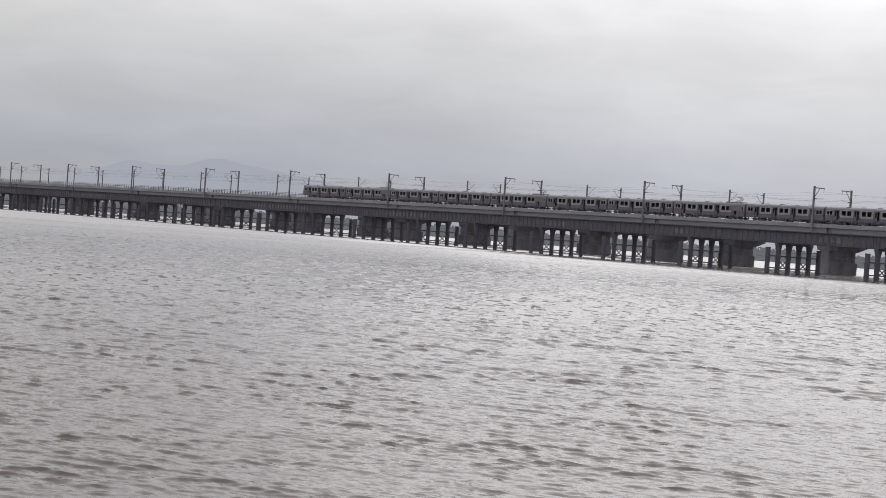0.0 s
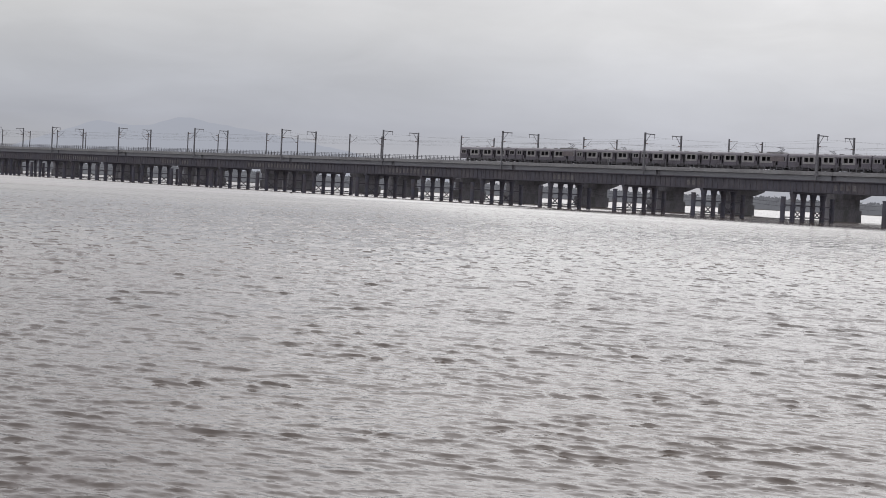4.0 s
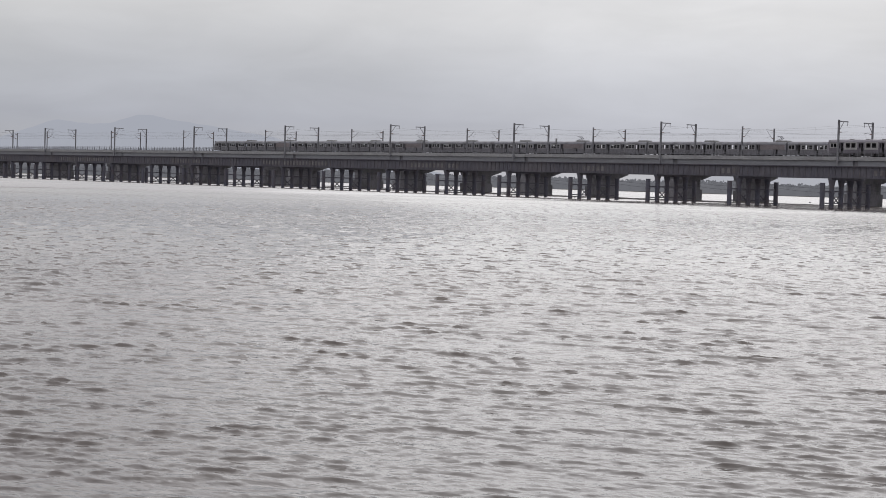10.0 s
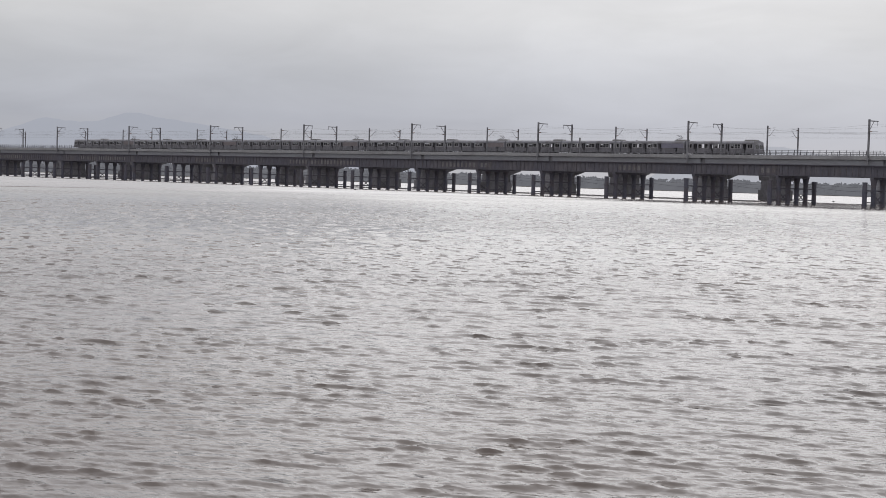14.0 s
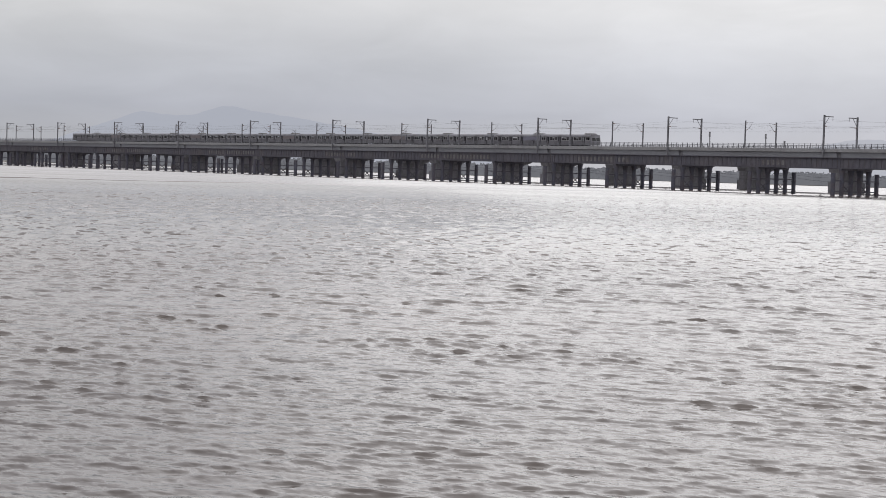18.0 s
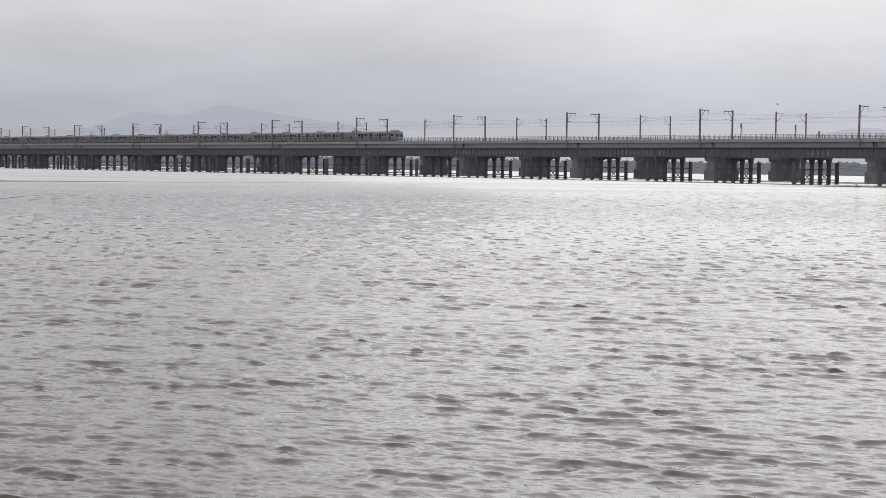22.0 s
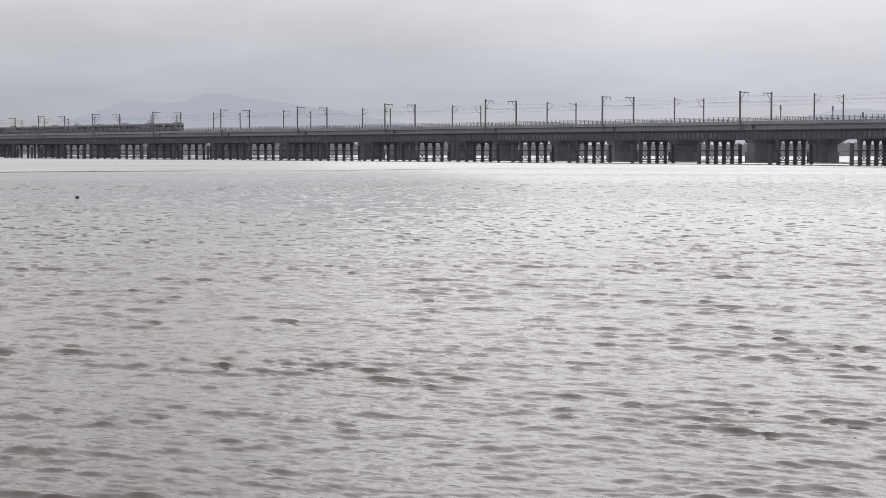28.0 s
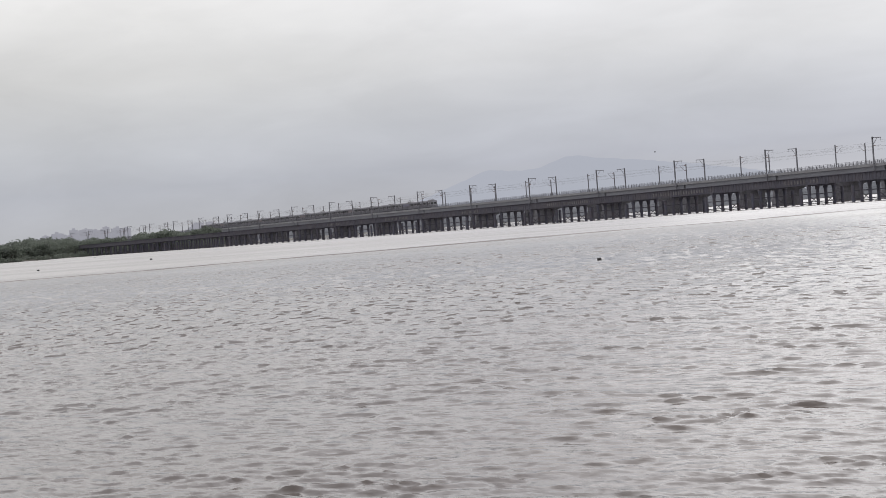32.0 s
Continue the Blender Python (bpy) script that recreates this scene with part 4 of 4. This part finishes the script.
def make_train(name, label, cars, paint, skirt, frame_mat, units, motors, panel_mat, panel_label, drop, solid):
    """A coupled train, its middle at the origin; each coach is a part."""
    s = car_shapes(paint, skirt, frame_mat, panel_mat, drop, solid)
    t = thing(name, (0, 0, 0), label, "train")
    n = cars
    for i in range(n):
        x0 = (i - (n - 1) / 2) * CAR
        body = part("coach", s["body"], paint, t, at=(x0, 0, 0))
        for k, (x, _) in enumerate(s["wall_spans"]):
            for sd in (-1, 1):
                part("lower_wall", s["lower_wall", 0 if k in (0, 4) else 1], skirt, body, at=(x, sd * 1.795, 0))
        part("floor", s["floor"], UNDER, body)
        tagged(part("seating", s["seating"], UNDER, body), kind="stuff")
        for box in s["boxes"]:
            part("equipment_box", box, UNDER, body)
        for sd, rz in ((-1, 0), (1, 180)):
            for x in (-5.07, 0, 5.07):
                o = part("window_frame", s["window_frame"], frame_mat, body, at=(x, sd * 1.79, 0))
                o.rotation_euler = (0, 0, radians(rz))
            for x in (-9.4, 9.4):
                o = part("window_frame", s["end_window_frame"], frame_mat, body, at=(x, sd * 1.79, 0))
                o.rotation_euler = (0, 0, radians(rz))
            for d in DOORS:
                o = part("door", s["door"], skirt, body, at=(d, sd * 1.72, 0))
                o.rotation_euler = (0, 0, radians(rz))
        for x in (-7.3, 7.3):
            part("bogie", s["bogie"], UNDER, body, at=(x, 0, 0))
        if units:
            part("roof_unit", s["roof_unit"], ROOF, body, at=(8.6, 0, -drop))
        else:
            for x in (-6, -2, 2, 6):
                part("vent", s["vent"], ROOF, body, at=(x, 0, -drop))
        if i in motors:
            if not units:
                part("roof_unit", s["roof_unit"], ROOF, body, at=(6.6, 0, 0.55 - drop)).scale = (1.5, 1, 0.85)
            part("pantograph_base", s["pantograph"], STEEL, body, at=(7.6, 0, -drop))
            for arm in s["arms"]:
                part("pantograph_arm", arm, STEEL, body, at=(7.6, 0, -drop))
            for x in (7.25, 7.45):
                part("contact_strip", s["strip"], STEEL, body, at=(x, 0, -drop))
            part("panel", s["panel"] if i != 13 else s["last_panel"], panel_mat if i != 13 else PANEL_B, body, panel_label, at=(6.6 if units else 8.0, -1.85, 0)).scale = (1.9 if units else 1.0, 1, 1)
        if i < n - 1:
            part("gangway", s["bellows"], UNDER, body, at=(CAR / 2, 0, 0))
        if i in (0, n - 1):
            e = 1 if i else -1
            c = part("cab", s["cab"], paint, body, at=(e * 10.55, 0, 0))
            c.rotation_euler = (0, 0, 0 if e > 0 else math.pi)
            c = part("windscreen", s["windscreen"], GLASS_DARK, body, at=(e * 10.55, 0, 0))
            c.rotation_euler = (0, 0, 0 if e > 0 else math.pi)
    return t


train_out = make_train("suburban_train", "lilac and dark violet electric suburban train with open doors", 12, PAINT_A, SKIRT_A, FRAME_A, False, (1, 4, 7, 10), PANEL, "dull maroon side panel", -0.12, True)
train_in = make_train("suburban_train", "grimy grey electric suburban train with roof units and open doors", 15, PAINT_B, SKIRT_B, FRAME_B, True, (1, 4, 7, 10, 13), PANEL, "plain dull side panel", -0.30, False)


# ---- signals and boxes on the bridge ----
SIGNALS = ((3.4, 11.9, 4.75), (1.0, 36.9, 5.1), (36.6, 0.75, 2.15))


def make_signals():
    for x, y, h in SIGNALS:
        t = thing("railway_signal", (x, y, 9.75), "slim dark railway signal on the bridge deck", "signal", "bridge signals")
        part("post", Solid().tube((0, 0, 0), (0, 0, h - 1.2), 0.09, 8), STEEL, t)
        part("head", Solid().box(-0.16, 0.16, -0.22, 0.22, h - 1.25, h, 0.05), BOX_M, t, "dark signal head")
        part("ladder", Solid().box(0.25, 0.29, -0.2, -0.16, 0, h - 1.0).box(0.25, 0.29, 0.16, 0.2, 0, h - 1.0), STEEL, t)



make_signals()


# ---- far shore, left bank, hills and towers ----
EYE = np.array((290.0, -305.0))


def bearing(deg, dist):
    """A place by its bearing from the middle of the boat's way: degrees from +y towards +x."""
    a = math.radians(deg)
    return EYE[0] + dist * math.sin(a), EYE[1] + dist * math.cos(a)


def leaf_cloud(rng, blobs, per, size):
    """Leaf cards strewn over overlapping blobs: (x, y, z, rx, rz) each."""
    pts, faces = [], []
    for bx, by, bz, rx, rz in blobs:
        d = rng.normal(size=(per, 3))
        d /= np.linalg.norm(d, axis=1)[:, None]
        r = rng.uniform(0.55, 1.06, per)[:, None]
        c = np.array((bx, by, bz)) + d * r * np.array((rx, rx, rz))
        s, u = rng.normal(size=(per, 3)), rng.normal(size=(per, 3))
        s /= np.linalg.norm(s, axis=1)[:, None]
        u -= (u * s).sum(1)[:, None] * s
        u /= np.linalg.norm(u, axis=1)[:, None]
        z = size * rng.uniform(0.6, 1.4, per)[:, None]
        q = np.stack([c - s * z, c + u * z * 0.6, c + s * z, c - u * z * 0.6], 1)
        n = len(pts)
        pts += q.reshape(-1, 3).tolist()
        faces += [(n + 4 * i, n + 4 * i + 1, n + 4 * i + 2, n + 4 * i + 3) for i in range(per)]
    return pts, faces


def card_mesh(name, pts, faces, mat):
    me = bpy.data.meshes.new(name)
    me.from_pydata(pts, [], faces)
    me.materials.append(mat)
    me.update()
    return me


def make_far_shore():
    rng = np.random.default_rng(11)
    bank = Solid()
    degs = np.arange(-70, -14, 1.0)
    for a, b in zip(degs, degs[1:]):
        p, q, r, s = bearing(a, 1400), bearing(b, 1400), bearing(b, 4700), bearing(a, 4700)
        p2, q2 = bearing(a, 1415), bearing(b, 1415)
        bank.add([(*p, -0.3), (*q, -0.3), (*q2, 0.8), (*p2, 0.8)], [(0, 1, 2, 3)])
        bank.add([(*p2, 0.8), (*q2, 0.8), (*r, 1.2), (*s, 1.2)], [(0, 1, 2, 3)])
    tagged(new("ground_far_shore", bank.mesh("ground_far_shore", MUD)), "low muddy bank on the far side of the creek", "ground", kind="structure")
    blobs = []
    for i in range(1500):
        deg = rng.uniform(-70, -14)
        dist = 1412 + rng.exponential(22)
        x, y = bearing(deg, dist)
        big = 0.5 + 0.5 * noise.noise((deg * 0.8, 3.1, 0))
        h = 7.0 + 1.6 * big + 1.6 * rng.random() + 2.2 * max(0, noise.noise((deg * 0.35, 9.7, 0)))
        rx = rng.uniform(3.0, 5.4)
        blobs += [(x, y, 0.6 + h * 0.30, rx * 1.1, h * 0.42), (x + rng.normal() * 1.2, y, h * 0.80, rx * 0.75, h * 0.36)]
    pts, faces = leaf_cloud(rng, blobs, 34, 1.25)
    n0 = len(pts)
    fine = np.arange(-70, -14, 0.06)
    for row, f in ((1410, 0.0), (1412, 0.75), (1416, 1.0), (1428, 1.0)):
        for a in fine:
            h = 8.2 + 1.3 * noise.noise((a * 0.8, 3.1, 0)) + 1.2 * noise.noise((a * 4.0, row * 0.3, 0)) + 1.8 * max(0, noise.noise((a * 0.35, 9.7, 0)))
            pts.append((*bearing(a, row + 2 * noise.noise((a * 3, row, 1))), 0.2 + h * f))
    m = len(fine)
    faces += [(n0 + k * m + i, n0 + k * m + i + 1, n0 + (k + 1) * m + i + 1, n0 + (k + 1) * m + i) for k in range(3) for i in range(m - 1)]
    tagged(new("mangrove_belt", card_mesh("mangrove_belt", pts, faces, LEAF_FAR)), "dense grey-green mangrove belt along the far shore with painted haze glow", "mangroves", kind="stuff")


make_far_shore()


def make_left_bank():
    rng = np.random.default_rng(5)
    ring = [(-735, 40), (-610, -10), (-525, -34), (-525, -45), (-715, -46), (-690, -80), (-672, -118), (-655, -170), (-640, -240), (-660, -330), (-800, -420), (-1600, -700), (-3000, -400), (-3000, 900), (-1500, 700), (-900, 260), (-760, 90)]
    inner = [(x - 16 if x > -1000 else x, y) for x, y in ring]
    g = Solid()
    n = len(ring)
    g.add([(x, y, -0.4) for x, y in ring] + [(x, y, 1.1) for x, y in inner], [list(range(n, 2 * n))] + [(i, (i + 1) % n, n + (i + 1) % n, n + i) for i in range(n)])
    tagged(new("ground_left_bank", g.mesh("ground_left_bank", MUD)), "muddy mangrove bank where the bridges come ashore", "ground", kind="structure")
    # railway embankment behind the bridge ends
    e = Solid().extrude_x([(-14, 1.0), (52, 1.0), (40, 7.5), (-2, 7.5)], -1900, -742)
    tagged(new("ground_embankment", e.mesh("ground_embankment", MUD)), "earth railway embankment behind the bridge", "embankment", kind="structure")
    crowns = []
    for v in range(6):
        r = np.random.default_rng(40 + v)
        blobs = [(0, 0, 3.4, 2.6, 1.9)]
        for k in range(9):
            a = r.uniform(0, 6.28)
            d = r.uniform(0.8, 2.6)
            blobs.append((d * math.cos(a), d * math.sin(a), r.uniform(1.8, 5.4), r.uniform(1.0, 1.9), r.uniform(0.8, 1.4)))
        pts, faces = leaf_cloud(r, blobs, 74, 0.34)
        crowns.append(card_mesh("crown", pts, faces, LEAF))
    trunk = Solid().tube((0, 0, -0.2), (0.15, 0.1, 2.6), 0.22, 8, 0.13)
    for k in range(5):
        a = k * 1.26
        trunk.tube((0.1, 0.08, 1.6 + 0.2 * k), (1.6 * math.cos(a), 1.6 * math.sin(a), 3.6 + 0.25 * k), 0.09, 6, 0.03)
    trunk = trunk.mesh("trunk", BARK)
    spots = []
    for i in range(110):
        y = rng.uniform(-260, -50)
        spots.append((shore_x(y) - 12 - rng.exponential(30), y, rng.uniform(1.0, 1.75)))
    for i in range(120):
        x = -590 - 430 * rng.random() ** 0.8
        spots.append((x, rng.uniform(-42, -12), rng.uniform(1.25, 1.75) + 0.9 * max(0, (-800 - x) / 150) * rng.random()))
    for i in range(40):
        spots.append((rng.uniform(-1300, -850), rng.uniform(-330, -60), rng.uniform(1.3, 1.9)))
    for i, (x, y, sc) in enumerate(spots):
        t = thing("mangrove_tree", (x, y, 1.05), "bushy green mangrove tree on the muddy bank", "tree", "left bank mangroves")
        t.scale = (sc * 1.25, sc * 1.25, sc)
        t.rotation_euler = (0, 0, rng.uniform(0, 6.28))
        part("trunk", trunk, BARK, t)
        part("crown", crowns[i % 6], LEAF, t)
    blobs = []
    for i in range(520):
        y = rng.uniform(-300, -44)
        h = rng.uniform(1.0, 2.2)
        blobs.append((shore_x(y) - rng.uniform(0.5, 24), y, 0.2 + h * 0.5, rng.uniform(1.5, 3.0), h))
    for i in range(300):
        blobs.append((rng.uniform(-1500, -750), rng.uniform(-16, -5), rng.uniform(1.5, 7.0), rng.uniform(1.6, 2.8), rng.uniform(1.2, 2.4)))
    for i in range(170):
        blobs.append((rng.uniform(-725, -532), rng.uniform(-44, -37), rng.uniform(0.8, 4.0), rng.uniform(1.6, 2.8), rng.uniform(1.2, 2.2)))
    pts, faces = leaf_cloud(rng, blobs, 44, 0.5)
    tagged(new("mangrove_scrub", card_mesh("mangrove_scrub", pts, faces, LEAF)), "low green mangrove scrub along the bank", "scrub", kind="stuff")


BANK = ((-420, -800), (-330, -660), (-240, -640), (-170, -655), (-118, -672), (-80, -690), (-46, -715), (40, -735))


def shore_x(y):
    return float(np.interp(y, [p[0] for p in BANK], [p[1] for p in BANK]))


make_left_bank()


def ridge(name, label, profile, dist, mat, seed):
    """A range of hills as a solid ridge; profile rows are bearing and height."""
    rng = np.random.default_rng(seed)
    ds = np.array([p[0] for p in profile])
    hs = np.array([p[1] for p in profile])
    deg = np.linspace(ds[0], ds[-1], 160)
    h = np.interp(deg, ds, hs)
    s = Solid()
    rows = []
    for k, (f, back) in enumerate(((0.0, -260), (0.55, -140), (0.86, -50), (1.0, 0), (0.5, 160), (0.0, 300))):
        row = []
        for i, a in enumerate(deg):
            n = noise.noise((a * 0.9, k * 1.7, seed)) * 0.05 + noise.noise((a * 3.1, k, seed)) * 0.025
            row.append((*bearing(a, dist + back), max(-2.0, h[i] * (f + n * (f > 0)))))
        rows.append(row)
    pts = [p for r in rows for p in r]
    m = len(deg)
    s.add(pts, [(k * m + i, k * m + i + 1, (k + 1) * m + i + 1, (k + 1) * m + i) for k in range(len(rows) - 1) for i in range(m - 1)])
    me = s.mesh(name, mat)
    me.polygons.foreach_set("use_smooth", np.ones(len(me.polygons), bool))
    return tagged(new(name, me), label, "hills", kind="structure")


def slopes(*rows):
    return [(a, 4200 * math.tan(radians(e))) for a, e in rows]


ridge("backdrop_hills", "pale blue-grey hills with painted haze glow", slopes((-66, -0.05), (-64.4, 0.55), (-63.3, 1.0), (-62.7, 1.25), (-61.8, 1.52), (-61.3, 1.74), (-60.9, 1.80), (-60.3, 1.72), (-59.4, 1.70), (-58.9, 1.88), (-58.4, 2.05), (-57.8, 2.06), (-57.1, 1.93), (-56.6, 1.85), (-55.1, 1.66), (-53, 1.3), (-50.5, 0.85), (-48, 0.4), (-46, -0.05)), 4200, HILLS, 3)
ridge("backdrop_ridge", "faint pale ridge near the horizon with painted haze glow", slopes((-41, -0.05), (-39.6, 0.9), (-38.0, 1.35), (-36.9, 1.62), (-35.8, 1.66), (-34.6, 1.42), (-33, 1.2), (-30, 0.9), (-26, -0.05)), 4500, HILLS_FAR, 7)


def make_towers():
    rng = np.random.default_rng(8)
    for lo, hi, n, tall in ((-76.5, -73.6, 30, 45), (-71.6, -69.6, 18, 42)):
        for i in range(n):
            deg = lo + (hi - lo) * (i + rng.uniform(0.1, 0.9)) / n
            dist = 3300 + rng.uniform(-120, 120)
            x, y = bearing(deg, dist)
            h = tall * rng.uniform(0.66, 1.06)
            w, d = rng.uniform(5, 9), rng.uniform(6, 10)
            t = thing("apartment_tower", (x, y, 0), "pale apartment tower with painted haze glow far beyond the bank", "building", "distant towers")
            t.rotation_euler = (0, 0, math.radians(-deg + rng.uniform(-15, 15)))
            part("wall", Solid().box(-w, w, -d, d, 0, h), TOWERS, t)
            part("roof", Solid().box(-w * 0.35, w * 0.35, -d * 0.4, d * 0.4, h, h + rng.uniform(2, 5)).box(-w - 0.3, w + 0.3, -d - 0.3, d + 0.3, h, h + 0.9), TOWERS, t)
            bal = Solid()
            for z in np.arange(4, h - 3, 3.2):
                bal.box(-w * 0.8, w * 0.8, -d - 1.2, -d - 0.01, z, z + 1.0)
            tagged(part("balcony_run", bal, TOWERS, t), kind="stuff")


make_towers()


def make_floats():
    for x, y, s in ((20.2, -271.5, 1.0), (-20.8, -241.0, 1.15), (-331.0, -163.5, 1.3), (202.3, -291.0, 0.45), (39.5, -92.0, 0.9), (56.0, 48.4, 1.0)):
        t = thing("net_float", (x, y, 0.0), "small black fishing-net float lying on the creek", "buoy", "net floats")
        t.scale = (s, s, s)
        part("drum", Solid().tube((-0.30, 0, 0.02), (-0.18, 0, 0.05), 0.07, 10, 0.16).tube((-0.18, 0, 0.05), (0.18, 0, 0.05), 0.16, 10).tube((0.18, 0, 0.05), (0.30, 0, 0.08), 0.16, 10, 0.07), FLOAT_M, t)
        part("cord", Solid().tube((-0.30, 0, 0.05), (-0.55, 0.1, -0.08), 0.025, 6), FLOAT_M, t)


make_floats()


def make_bird():
    b = thing("gull", (0, 0, 0), "small dark gull gliding above the creek", "bird")
    part("body", Solid().tube((-0.16, 0, 0), (-0.04, 0, 0.01), 0.02, 8, 0.06).tube((-0.04, 0, 0.01), (0.10, 0, 0.01), 0.06, 8, 0.045).tube((0.10, 0, 0.01), (0.19, 0, 0.02), 0.04, 8, 0.012), FLOAT_M, b)
    for s in (-1, 1):
        part("wing", Solid().add([(0.08, 0.04 * s, 0.02), (0.06, 0.24 * s, 0.12), (-0.05, 0.44 * s, 0.08), (-0.09, 0.24 * s, 0.11), (-0.07, 0.04 * s, 0.02), (0.08, 0.04 * s, 0.045), (0.06, 0.24 * s, 0.135), (-0.05, 0.44 * s, 0.085), (-0.09, 0.24 * s, 0.12), (-0.07, 0.04 * s, 0.035)], [(0, 1, 3, 4), (1, 2, 3), (5, 6, 8, 9), (6, 7, 8), (0, 1, 6, 5), (1, 2, 7, 6), (2, 3, 8, 7), (3, 4, 9, 8)]), FLOAT_M, b)
    return b


gull = make_bird()
gull.scale = (0.55, 0.55, 0.55)


# ---- what moves ----
def motions():
    out_rows = [(t, pose(-100.0 + 6 * CAR + 18.95 * t, A_Y + 9.0, RAIL)) for t in range(0, 33, 4)]
    walk(train_out, out_rows)
    tail = ((0, 396.0), (3, 323.5), (6, 250.2), (9, 176.3), (13, 73.2), (15, 22.3), (19, -80.5), (23, -186.0), (28, -318.0), (32, -427.5))
    walk(train_in, [(t, pose(x - 7.5 * CAR, B_Y + 3.4, RAIL + 0.06)) for t, x in tail])
    way = ((0, 288.0, -101.0, 10.0), (21, 191.69, -196.11, 8.25), (23, 182.02, -205.23, 8.03), (25, 172.91, -214.20, 7.62), (28, 159.65, -227.79, 6.9), (30, 151.27, -236.72, 7.14), (32, 143.0, -245.6, 7.2))
    walk(gull, [(t, pose(x, y, z, 0, 0, 226)) for t, x, y, z in way])
    walk(water, [(t, pose(0.20 * (t - 16), -0.17 * (t - 16), 0)) for t in (0, 8, 16, 24, 32)])


motions()
